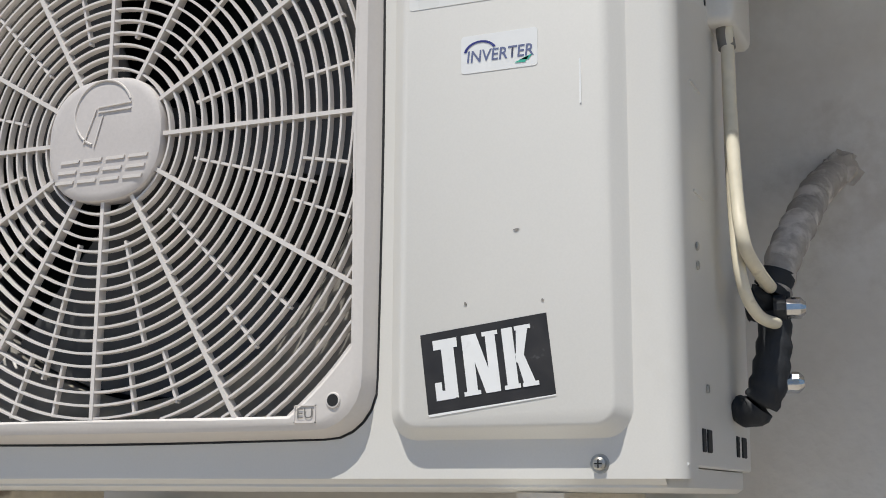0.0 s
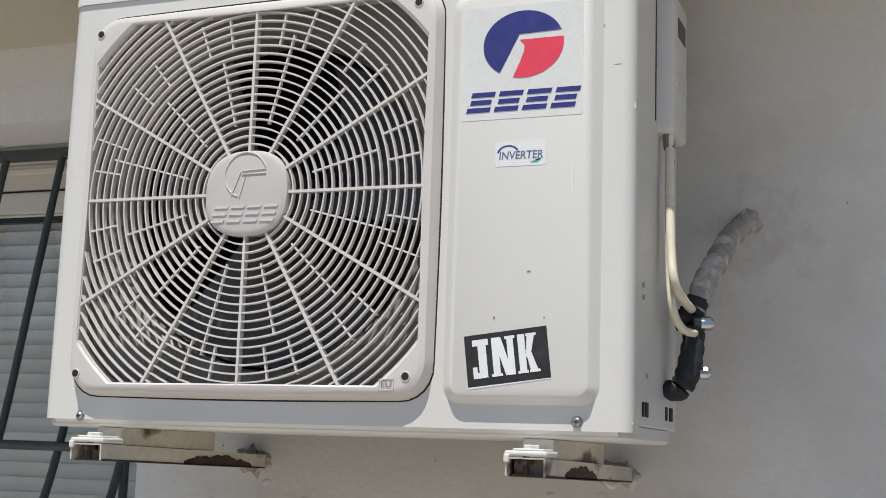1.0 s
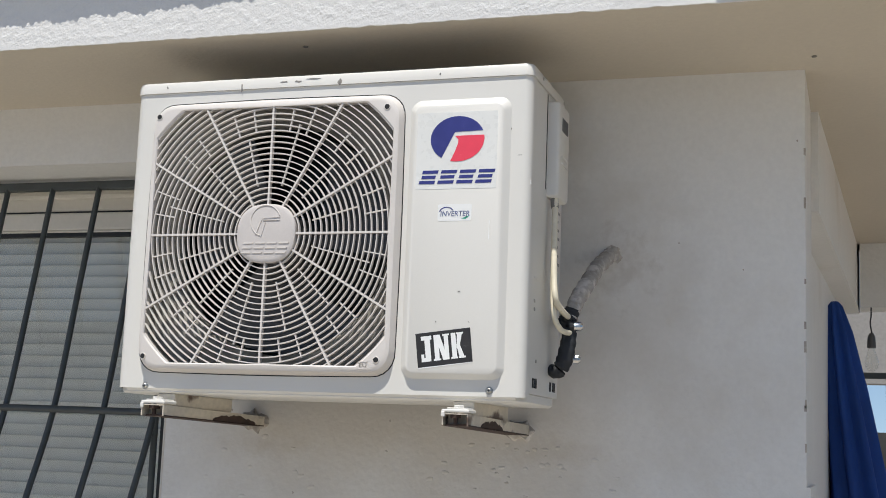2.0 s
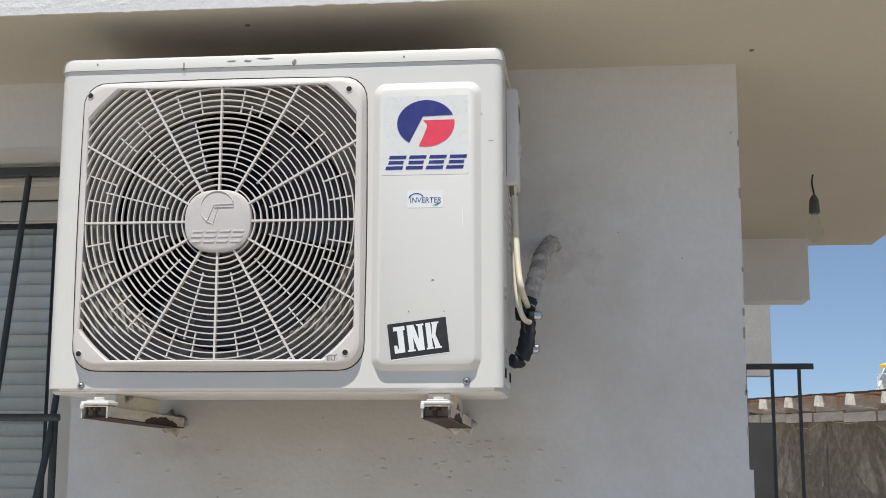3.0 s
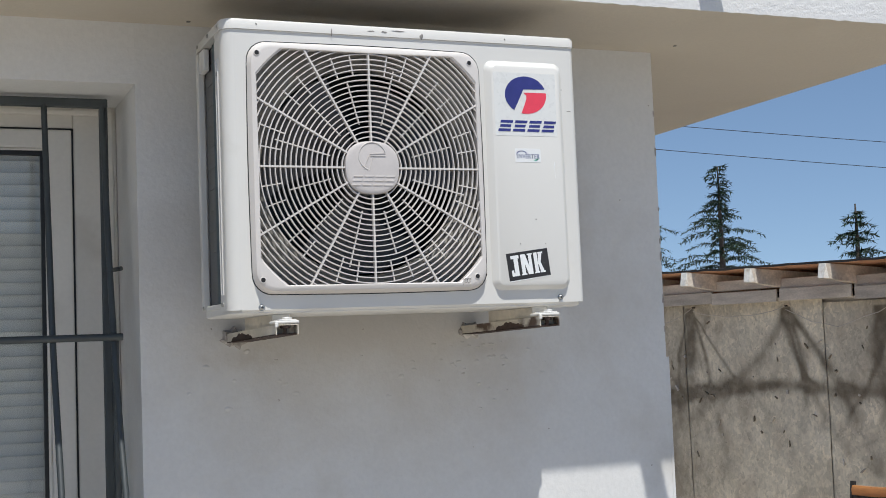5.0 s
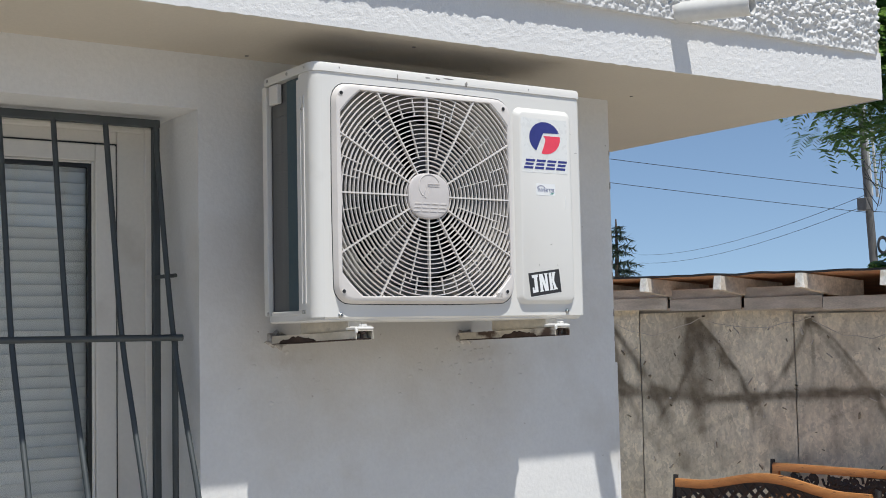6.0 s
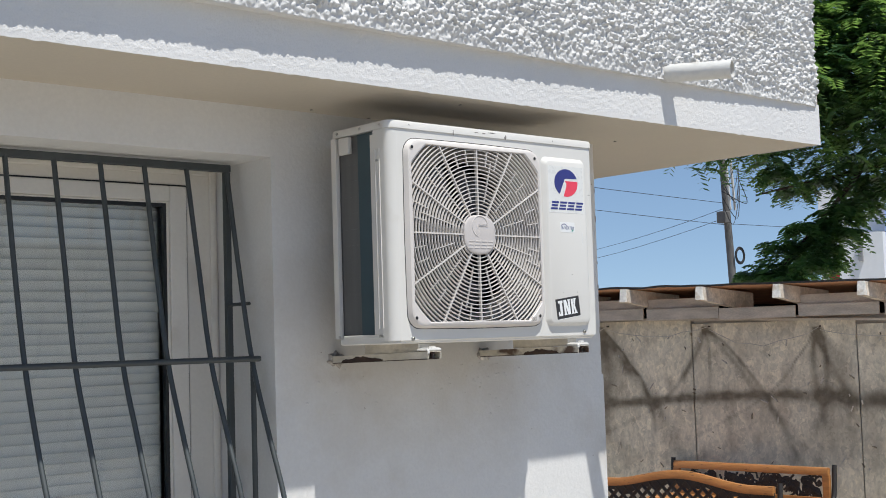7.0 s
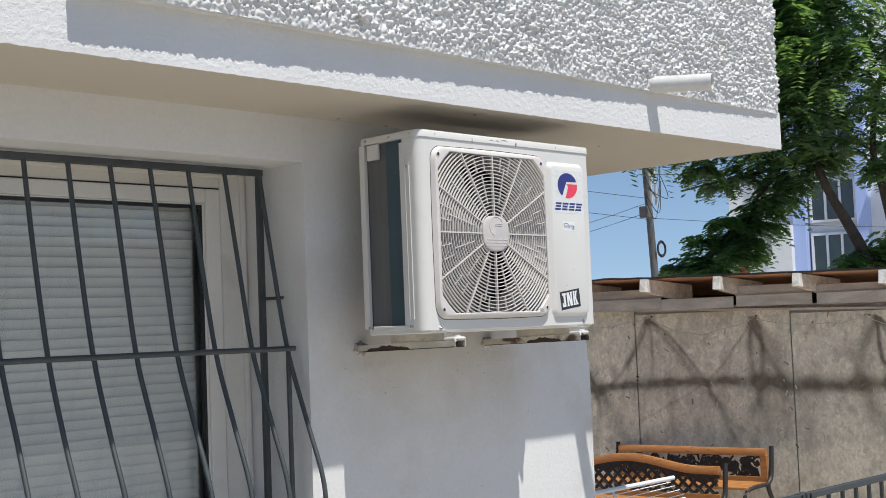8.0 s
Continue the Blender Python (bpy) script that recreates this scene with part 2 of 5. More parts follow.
def words(text, size, m, squeeze=1.0, bold=0.0, shear=0.0):
    """The built-in font's letters as flat faces, centred, laid by m."""
    cu = bpy.data.curves.new("letters", "FONT")
    cu.body, cu.size, cu.offset, cu.shear, cu.align_x, cu.align_y = text, size, bold, shear, "CENTER", "CENTER"
    cu.resolution_u = 3
    ob = new("letters", cu)
    bpy.context.view_layer.update()
    me = bpy.data.meshes.new_from_object(ob.evaluated_get(bpy.context.evaluated_depsgraph_get()))
    bpy.data.objects.remove(ob)
    bpy.data.curves.remove(cu)
    bm = bmesh.new()
    bm.from_mesh(me)
    bpy.data.meshes.remove(me)
    bmesh.ops.transform(bm, matrix=m @ Matrix.Diagonal((squeeze, 1, 1, 1)), verts=bm.verts[:])
    return bm


def upright(x, y, z, tilt=0.0):
    """Lays the flat x-y plane onto a wall that faces -y."""
    return Matrix.Translation((x, y, z)) @ Matrix.Rotation(radians(tilt), 4, "Y") @ Matrix.Rotation(radians(90), 4, "X")


def sheet(outline, y, thick):
    """A thin plate facing -y with the given outline in x and z."""
    bm = bmesh.new()
    loft(bm, [[(x, y + thick, z) for x, z in outline], [(x, y, z) for x, z in outline]], cap=(True, True))
    return bm


# ---- ground ----
bm = bmesh.new()
bmesh.ops.create_grid(bm, x_segments=40, y_segments=40, size=600)
tagged(mesh_ob("ground", bm, M_GROUND), "pale concrete yard ground reaching to the horizon", "ground", kind="structure")

# ---- house ----
WALL_Y, SOFFIT = 0.48, 2.43
bm = bmesh.new()
box(bm, -0.205, 1.37, WALL_Y, 0.86, 0.0, SOFFIT)
box(bm, 1.37, 1.379, WALL_Y - 0.001, 0.859, 0.0, 1.492)
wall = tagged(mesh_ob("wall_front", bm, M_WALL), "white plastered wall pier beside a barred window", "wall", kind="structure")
bm = bmesh.new()
box(bm, -4.5, -0.205, WALL_Y, 0.86, 2.268, SOFFIT)
tagged(mesh_ob("wall_lintel", bm, M_WALL), "white plastered lintel above the barred window", "wall", kind="structure")
bm = bmesh.new()
box(bm, -4.5, -0.205, WALL_Y, 0.86, 0.0, 0.86)
box(bm, -4.5, -2.2, WALL_Y, 0.86, 0.86, 2.268)
tagged(mesh_ob("wall_parapet", bm, M_WALL), "white plastered wall below the barred window", "wall", kind="structure")
bm = bmesh.new()
loft(bm, [[(x, y, z) for x, z in ((1.10, 0.0), (face - 0.07, 0.0), (face - 0.07, 2.168), (face, 2.17), (face, SOFFIT), (1.10, SOFFIT))] for y, face in ((0.8605, 1.388), (3.25, 1.488))], cap=(True, True))
tagged(mesh_ob("wall_side", bm, M_WALL), "white plastered side wall with a jutting beam under the porch roof", "wall", kind="structure")

# Unseen walls, added to stop light leaking in behind the blind.
bm = bmesh.new()
box(bm, -4.7, -4.502, WALL_Y, 3.19, 0.0, SOFFIT)
box(bm, -4.5, 1.09, 2.99, 3.19, 0.0, SOFFIT)
tagged(mesh_ob("wall_back", bm, M_WALL), "plain unseen plastered walls added to keep light out behind the window", "wall", kind="structure")
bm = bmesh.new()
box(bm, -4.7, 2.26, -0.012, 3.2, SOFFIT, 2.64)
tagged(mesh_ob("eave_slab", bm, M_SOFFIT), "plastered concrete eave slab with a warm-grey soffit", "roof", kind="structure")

M_FASCIA = surf("white_masonry_paint", (0.67, 0.66, 0.645), 0.85, var=0.05, big=2, fine=170, bump=0.35, dist=0.004, stain=(0.6, 0.57, 0.52), stain_at=(0.62, 0.85), stain_scale=5)
bm = bmesh.new()
box(bm, -4.5, -1.75, -0.0165, -0.0121, SOFFIT - 0.001, 2.60)
rows = []
for j in range(35):
    z = SOFFIT - 0.001 + 0.171 * j / 34
    edge = min(1.0, j / 3)
    rows.append([bm.verts.new((x, -0.0165 - 0.0011 * edge * max(0.0, noise.noise(Vector((x * 46, z * 62, 2))) + 0.2) - 0.0006 * edge * noise.noise(Vector((x * 130, z * 130, 4))), z - (0.0022 * (1 + noise.noise(Vector((x * 33, 1, 8)))) if j == 0 else 0))) for x in np.linspace(-1.75, 2.263, 820)])
for A, B in zip(rows, rows[1:]):
    for k in range(819):
        bm.faces.new((A[k], A[k + 1], B[k + 1], B[k]))
ends = [bm.verts.new((v.co.x, -0.0121, v.co.z)) for v in rows[0]]
for k in range(819):
    bm.faces.new((rows[0][k + 1], rows[0][k], ends[k], ends[k + 1]))
side = [bm.verts.new((r[-1].co.x, 0.3, r[-1].co.z)) for r in rows]
for k in range(34):
    bm.faces.new((rows[k][-1], rows[k + 1][-1], side[k + 1], side[k]))
tagged(mesh_ob("eave_fascia", bm, M_FASCIA), "white painted front edge of the eave slab", "fascia", kind="structure")


def stucco_band():
    """The roughcast parapet above the eave, lumpy, its lower edge ragged."""
    bm = bmesh.new()
    nx, nz, x0, x1, z0, z1 = 1050, 200, -1.40, 2.235, 2.588, 3.3
    rows = []
    for j in range(nz + 1):
        row = []
        for i in range(nx + 1):
            x, z = x0 + (x1 - x0) * i / nx, z0 + (z1 - z0) * j / nz
            p = Vector((x, 0, z))
            v = noise.voronoi(p * 60 + noise.noise_vector(p * 34) * 0.6)[0]
            w = noise.voronoi(p * 118 + noise.noise_vector(p * 60) * 0.4)[0]
            h = (0.0165 * max(0.0, 1 - 1.9 * v[0] ** 1.6) + 0.007 * max(0.0, 1 - 1.6 * w[0]) + 0.006 * noise.noise(p * 70) + 0.010 * noise.noise(p * 9)) * min(1.0, 0.25 + 0.75 * max(0, j - 1) / 18)
            y = -0.024 - 0.0122 * (2.235 - x) - h
            row.append(bm.verts.new((x, y, z - (0.006 * noise.noise(Vector((x * 24, 3, 1))) if j == 0 else 0))))
        rows.append(row)
    for A, B in zip(rows, rows[1:]):
        for k in range(nx):
            bm.faces.new((A[k], A[k + 1], B[k + 1], B[k]))
    low = [bm.verts.new((v.co.x, 0.01, z0 + 0.004)) for v in rows[0]]
    for k in range(nx):
        bm.faces.new((rows[0][k + 1], rows[0][k], low[k], low[k + 1]))
    for side in (0, nx):
        col = [r[side] for r in rows]
        back = [bm.verts.new((v.co.x, 0.2, v.co.z)) for v in col]
        for k in range(nz):
            bm.faces.new((col[k], col[k + 1], back[k + 1], back[k]))
    return tagged(mesh_ob("roughcast_parapet", bm, M_STUCCO, 180), "white roughcast stucco parapet with a lumpy surface", "wall", kind="structure")


stucco_band()
bm = bmesh.new()
box(bm, -4.5, 2.235, 0.0, 3.2, 2.64, 3.3)
tagged(mesh_ob("roof_mass", bm, M_WALL), "white plastered parapet core above the eave", "wall", kind="structure")

# ---- outdoor unit ----
M_CHROME = surf("chrome", (0.55, 0.54, 0.53), 0.16, metal=1.0, var=0.1, big=30)
M_STEEL = surf("zinc_screw", (0.5, 0.49, 0.46), 0.35, metal=0.9, var=0.2, big=80)
M_BLACK = surf("black_foam", (0.018, 0.02, 0.024), 0.7, var=0.3, big=25, fine=120, bump=0.4, dist=0.003)
M_CABLE = surf("cream_cable", (0.72, 0.66, 0.52), 0.45, var=0.1, big=15, fine=90, stain=(0.3, 0.25, 0.18), stain_at=(0.62, 0.75), stain_scale=25)
M_TAPE = surf("grey_pipe_wrap", (0.40, 0.365, 0.325), 0.8, var=0.3, big=14, fine=70, bump=0.8, dist=0.005, stain=(0.62, 0.58, 0.53), stain_at=(0.52, 0.62), stain_scale=30)
M_STICKER = surf("white_vinyl", (0.77, 0.77, 0.755), 0.35, var=0.03, big=8, stain=(0.6, 0.58, 0.53), stain_at=(0.66, 0.85), stain_scale=18)
M_VINYL = surf("cream_vinyl", (0.715, 0.71, 0.68), 0.3, var=0.03, big=8)
M_BLUE = surf("blue_print", (0.035, 0.04, 0.20), 0.4, var=0.12, big=14, stain=(0.2, 0.22, 0.4), stain_at=(0.66, 0.8), stain_scale=60)
M_RED = surf("red_print", (0.78, 0.06, 0.10), 0.4, var=0.08, big=14, stain=(0.8, 0.3, 0.32), stain_at=(0.7, 0.85), stain_scale=60)
M_INK = surf("dark_print", (0.028, 0.026, 0.026), 0.45, var=0.25, big=25, stain=(0.2, 0.2, 0.2), stain_at=(0.7, 0.9), stain_scale=60)
M_PAPER = surf("white_print", (0.80, 0.80, 0.79), 0.5, var=0.05, big=20, stain=(0.55, 0.53, 0.5), stain_at=(0.64, 0.8), stain_scale=50)
M_NAVY = surf("slate_blue_print", (0.13, 0.15, 0.26), 0.45, var=0.1)
M_GREEN = surf("green_print", (0.05, 0.42, 0.30), 0.45, var=0.1)
M_CHIP = surf("bare_grey_chip", (0.25, 0.235, 0.215), 0.7, var=0.4, big=90, bump=0.4)
M_SHROUD = surf("fan_shroud", (0.22, 0.207, 0.187), 0.45, var=0.15, big=8, stain=(0.4, 0.37, 0.31), stain_at=(0.55, 0.7), stain_scale=8)
M_HUB = surf("dulled_plastic", (0.565, 0.525, 0.50), 0.5, var=0.06, big=20, fine=300, bump=0.06)
M_TEAL = surf("dark_teal_guard", (0.05, 0.085, 0.10), 0.5, var=0.15, big=6)
M_SIDE = surf("grey_fin_coil", (0.17, 0.168, 0.165), 0.5, metal=0.4, var=0.12, big=4, fine=300, stretch=(8, 8, 0.6))

unit = thing("outdoor_unit", "white outdoor air conditioning unit with round fan grille on wall brackets", "air conditioner", at=(0.386, 0.17, 1.645))
CX, CZ, FY = 0.277, 1.986, 0.02


def edge_of(a, x0, x1, z0, z1, r):
    """How far from the fan's axis a corner-rounded frame lies, at an angle."""
    c, s = math.cos(a), math.sin(a)
    lo, hi = 0.0, 1.0
    for _ in range(40):
        t = (lo + hi) / 2
        x, z = CX + t * c, CZ + t * s
        dx, dz = abs(x - (x0 + x1) / 2) - (x1 - x0) / 2 + r, abs(z - (z0 + z1) / 2) - (z1 - z0) / 2 + r
        d = math.hypot(max(dx, 0), max(dz, 0)) + min(max(dx, dz), 0) - r
        lo, hi = (t, hi) if d < 0 else (lo, t)
    return lo


def polar(radii, angles, y):
    return [(CX + r * math.cos(a), y, CZ + r * math.sin(a)) for r, a in zip(radii, angles)]


def front_panel():
    bm = bmesh.new()
    x0, x1, z0, z1 = -0.047, 0.583, 1.652, 2.312
    ang = sorted(set(np.linspace(-math.pi, math.pi, 96, endpoint=False).tolist()) | {math.atan2(z - CZ, x - CX) for x in (x0, x1) for z in (z0, z1)})
    hole = [opening(a) + 0.004 for a in ang]
    out = [edge_of(a, x0, x1, z0, z1, 1e-5) for a in ang]
    loft(bm, [polar(out, ang, FY), polar(hole, ang, FY), polar([h - 0.002 for h in hole], ang, FY + 0.006)])
    left = [(-0.047 - 0.03 * math.sin(a), 0.05 - 0.03 * math.cos(a)) for a in np.linspace(0, math.pi / 2, 9)] + [(-0.077, 0.098), (-0.066, 0.098)]
    right = [(0.583, FY), (0.832, FY)] + [(0.832 + 0.018 * math.sin(a), 0.038 - 0.018 * math.cos(a)) for a in np.linspace(0, math.pi / 2, 9)][1:] + [(0.85, 0.062)]
    for line in (left, right):
        loft(bm, [[(x, y, z) for x, y in line] for z in (z0, z1)], closed=False)
    for line in ([(0.832, FY), (-0.047, FY)],):
        loft(bm, [[(x, y, z0) for x, y in line], [(x, y + 0.006, z0 - 0.005) for x, y in line], [(x, y + 0.012, z0 - 0.005) for x, y in line]], closed=False)
    bmesh.ops.remove_doubles(bm, verts=bm.verts[:], dist=1e-5)
    return part("front_panel", bm, M_CASE, unit, "white painted steel front panel", smooth=35)


def cover_line(i):
    """The top cover's outline in plan, its front right corner tighter than the others."""
    soft, tight = rounded(-0.0795 + i, 0.8525 - i, 0.0165 + i, 0.326 - i, 0.033 - i), rounded(-0.0795 + i, 0.8525 - i, 0.0165 + i, 0.326 - i, 0.0205 - i * 0.6)
    return tight[:18] + soft[18:]


def casing():
    bm = bmesh.new()
    loops = []
    for z, i in ((2.3125, 0.002), (2.312, 0.0), (2.330, 0.0), (2.3365, 0.003), (2.339, 0.012)):
        loops.append([(x, y, z) for x, y in cover_line(i)])
    loft(bm, loops, cap=(True, True))
    part("top_cover", bm, M_CASE, unit, "chipped white top cover", smooth=40)
    bm = bmesh.new()
    loft(bm, [[(x, y, z) for x, y in rounded(-0.072 + i, 0.845 - i, 0.026 + i, 0.318 - i, 0.03 - i)] for z, i in ((1.641, 0.006), (1.645, 0.0), (1.661, 0.0))], cap=(True, True))
    part("base_tray", bm, M_CASE, unit, smooth=40)
    bm = bmesh.new()
    box(bm, 0.838, 0.849, 0.064, 0.318, 1.662, 2.312, 0.002)
    for z in (1.9, 2.0):
        box(bm, 0.849, 0.8505, 0.08, 0.12, z, z + 0.002)
    side = part("side_panel", bm, M_CASE, unit)
    bm = bmesh.new()
    for x0, x1, y0, y1 in ((-0.077, -0.061, 0.294, 0.32), (-0.061, -0.03, 0.303, 0.32)):
        box(bm, x0, x1, y0, y1, 1.662, 2.312, 0.002)
    box(bm, -0.077, -0.062, 0.225, 0.279, 2.255, 2.31, 0.003)
    box(bm, -0.074, -0.05, 0.1, 0.28, 1.660, 1.672, 0.002)
    part("rear_post", bm, M_CASE, unit, "white folded corner post")
    bm = bmesh.new()
    box(bm, -0.074, -0.068, 0.100, 0.118, 1.672, 2.30, 0.002)
    for y in (0.066, 0.086):
        box(bm, -0.0795, -0.0765, y, y + 0.003, 1.69, 2.25, 0.001)
    part("side_flange", bm, M_CASE, unit)
    bm = bmesh.new()
    box(bm, -0.062, -0.045, 0.112, 0.196, 1.667, 2.311)
    part("coil_guard", bm, M_TEAL, unit, "dark teal coil end plate")
    bm = bmesh.new()
    box(bm, -0.058, -0.04, 0.1965, 0.298, 1.667, 2.311)
    for k in range(12):
        box(bm, -0.0595, -0.0575, 0.20 + 0.005 * (k % 2), 0.272, 1.70 + k * 0.052, 1.702 + k * 0.052)
    part("side_coil", bm, M_SIDE, unit, "grey finned condenser coil end")
    bm = bmesh.new()
    box(bm, -0.04, 0.575, 0.275, 0.30, 1.667, 2.311)
    box(bm, 0.575, 0.585, 0.03, 0.3, 1.667, 2.311)
    part("rear_coil", bm, M_COIL, unit, "dark finned rear condenser coil")
    bm = bmesh.new()
    box(bm, 0.585, 0.84, 0.308, 0.318, 1.662, 2.312)
    part("back_panel", bm, M_CASE, unit)
    bm = bmesh.new()
    box(bm, 0.8488, 0.8498, 0.156, 0.161, 2.10, 2.308)
    part("seam", bm, M_DARK, side, "dark gap beside the terminal cover")
    return side


def fan():
    bm = bmesh.new()
    ang = np.linspace(-math.pi, math.pi, 72, endpoint=False)
    loft(bm, [polar([opening(a) + 0.003 for a in ang], ang, 0.025), polar([opening(a) - 0.001 for a in ang], ang, 0.04)] + [polar([r] * 72, ang, y) for r, y in ((0.268, 0.062), (0.256, 0.075), (0.254, 0.11), (0.262, 0.135), (0.29, 0.15))])
    part("fan_shroud", bm, M_SHROUD, unit, "dusty grey fan shroud", smooth=60)
    bm = bmesh.new()
    disc(bm, (CX, 0.17, CZ), 0.06, (0, -1, 0), 0.09, 32, 0.012)
    hub = part("fan_hub", bm, M_FAN, unit, "dark grey fan hub", smooth=40)
    for b in range(3):
        bm = bmesh.new()
        top, bot = [], []
        for i in range(9):
            r = 0.055 + (0.249 - 0.055) * i / 8
            row = []
            for j in range(9):
                u = j / 8 - 0.5
                a = radians(20 + 120 * b) + u * (1.05 + 0.5 * i / 8) + 0.25 * i / 8
                row.append((CX + r * math.cos(a), 0.125 + 0.085 * u + 0.01 * math.sin(6 * u), CZ + r * math.sin(a)))
            top.append(row)
            bot.append([(x, y + 0.004, z) for x, y, z in row])
        for rows in (top, bot):
            loft(bm, rows, closed=False)
        part("fan_blade", bm, M_FAN, hub, smooth=60)


def opening(a):
    return min(0.279 / max(abs(math.cos(a)), abs(math.sin(a)), 1e-6), 0.354)


def grille():
    k = math.acos(0.279 / 0.354)
    ang = sorted(set(np.linspace(-math.pi, math.pi, 192, endpoint=False).tolist()) | {s * math.pi / 2 + d for s in range(-2, 2) for d in (k, math.pi / 2 - k)})
    rin = [opening(a) for a in ang]
    rout = [edge_of(a, -0.0135, 0.5675, 1.694, 2.277, 0.046) for a in ang]
    off = lambda rs, d: [r + d for r in rs]
    bm = bmesh.new()
    loft(bm, [polar(off(rout, d), ang, y) for d, y in ((0.009, 0.0203), (0.004, 0.010), (0.0, 0.0035), (-0.006, 0.001))] + [polar(off(rout, -0.0115), ang, 0.0005)]
         + [polar(off(rin, d), ang, y) for d, y in ((0.003, 0.0005), (0.0, 0.003), (0.0, 0.019))])
    frame_ob = part("grille", bm, M_GRILLE, unit, "off-white plastic fan grille with concentric rings", smooth=32)
    # Dark strip on the panel paints the shadow in the gap round the grille.
    bm = bmesh.new()
    loft(bm, [polar(off(rout, d), ang, y) for d, y in ((0.0085, 0.0194), (0.0108, 0.0194), (0.011, 0.0205))])
    part("seam", bm, M_DARK, frame_ob, "dark strip drawn as the shadow gap round the grille")
    for i in range(23):
        r = 0.0753 + 0.01263 * i
        arcs = [(0, 2 * math.pi)] if r < 0.279 else [(s * math.pi / 2 + math.acos(0.279 / r), s * math.pi / 2 + math.asin(0.279 / r)) for s in range(4)]
        for a0, a1 in arcs:
            bm = bmesh.new()
            n = max(6, int((a1 - a0) * 18))
            t = np.linspace(a0, a1, n, endpoint=len(arcs) > 1)
            loops = [polar([r + d] * n, t, y) for d, y in ((-0.0011, 0.0032), (0.0011, 0.0032), (0.0014, 0.0105), (-0.0014, 0.0105))]
            loft(bm, loops + loops[:1], closed=len(arcs) == 1)
            part("ring", bm, M_GRILLE, frame_ob, smooth=50)
    def bar(name, a, r0, r1, w, y0, y1):
        bm = bmesh.new()
        box(bm, r0, r1, y0, y1, -w / 2, w / 2, m=Matrix.Translation((CX, 0, CZ)) @ Matrix.Rotation(-a, 4, "Y"))
        part(name, bm, M_GRILLE, frame_ob)
    for s in range(12):
        a = radians(30 * s)
        bar("spoke", a, 0.055, opening(a) + 0.003, 0.0042, 0.0022, 0.013)
        for d, r0, r1 in ((15, 0.108, 0.216), (10, 0.226, 0.281), (20, 0.226, 0.281)):
            b = radians(30 * s + d)
            bar("rib", b, r0, min(r1 + (0.03 if 2 < s % 3 + d / 20 else 0), opening(b) - 0.004), 0.0026, 0.0045, 0.0105)
    bm = bmesh.new()
    sq = [(math.copysign(abs(math.cos(a)) ** 0.8, math.cos(a)), math.copysign(abs(math.sin(a)) ** 0.8, math.sin(a))) for a in np.linspace(0, 2 * math.pi, 72, endpoint=False)]
    loft(bm, [[(CX + c * (0.0685 + d), y, CZ + s * (0.064 + d)) for c, s in sq] for d, y in ((0.0, 0.016), (0, 0.002), (-0.001, -0.0005), (-0.004, -0.002), (-0.009, -0.0028))], cap=(False, True))
    hub = part("hub_badge", bm, M_HUB, frame_ob, "round plastic hub with embossed emblem", smooth=30)
    bm = bmesh.new()
    ex, ez, er = CX - 0.001, CZ + 0.027, 0.0345
    t = np.linspace(radians(20), radians(250), 40)
    loops = [[(ex + (er + d) * math.cos(a), y, ez + (er * 0.98 + d) * math.sin(a)) for a in t] for d, y in ((-0.0012, -0.0026), (-0.0005, -0.0042), (0.0005, -0.0042), (0.0012, -0.0026))]
    loft(bm, loops, closed=False)
    for (xa, za), (xb, zb), w in (((-0.006, 0.006), (0.034, 0.008), 0.0014), ((-0.006, 0.001), (0.034, 0.0015), 0.0014), ((-0.008, 0.005), (-0.022, -0.030), 0.0014), ((0.0, -0.003), (-0.009, -0.034), 0.0014)):
        box(bm, 0, math.hypot(xb - xa, zb - za), -0.0042, -0.0026, -w / 2, w / 2, m=Matrix.Translation((ex + xa, 0, ez + za)) @ Matrix.Rotation(-math.atan2(zb - za, xb - xa), 4, "Y"))
    for i in range(4):
        for j in range(3):
            x, z = CX - 0.056 + 0.0275 * i + 0.003 * j, CZ - 0.0435 + 0.0105 * j
            bb = bmesh.new()
            loft(bb, [[(x + a, y, z + b) for a, b in ((0, 0), (0.022, 0), (0.0235, 0.0032), (0.0015, 0.0032))] for y in (-0.0026, -0.0042)], cap=(False, True))
            mesh_ob("embossed_bar", bb, M_GRILLE, None, frame_ob)
    part("emblem", bm, M_GRILLE, frame_ob, "embossed round emblem")
    for x, z in ((0.0, 1.72), (0.541, 1.72), (0.0, 2.253), (0.541, 2.253)):
        bm = bmesh.new()
        disc(bm, (x, 0.0008, z), 0.0072, (0, -1, 0), 0.0016, 20, 0.0006)
        hole = part("screw_hole", bm, M_GRILLE, frame_ob)
        bm = bmesh.new()
        disc(bm, (x, -0.0006, z), 0.0055, (0, -1, 0), 0.0004, 20)
        hang(mesh_ob("screw_recess", bm, M_DARK), frame_ob)
    bm = words("EU", 0.013, upright(0.513, -0.0004, 1.7085), squeeze=1.1)
    part("embossed_mark", bm, M_SHROUD, frame_ob, "small embossed letters")
    bm = bmesh.new()
    for x0, x1, z0, z1 in ((0.502, 0.524, 1.7155, 1.7165), (0.502, 0.524, 1.7005, 1.7015), (0.502, 0.503, 1.7, 1.7165), (0.523, 0.524, 1.7, 1.7165)):
        box(bm, x0, x1, -0.0006, 0.001, z0, z1)
    part("mark_frame", bm, M_GRILLE, frame_ob)


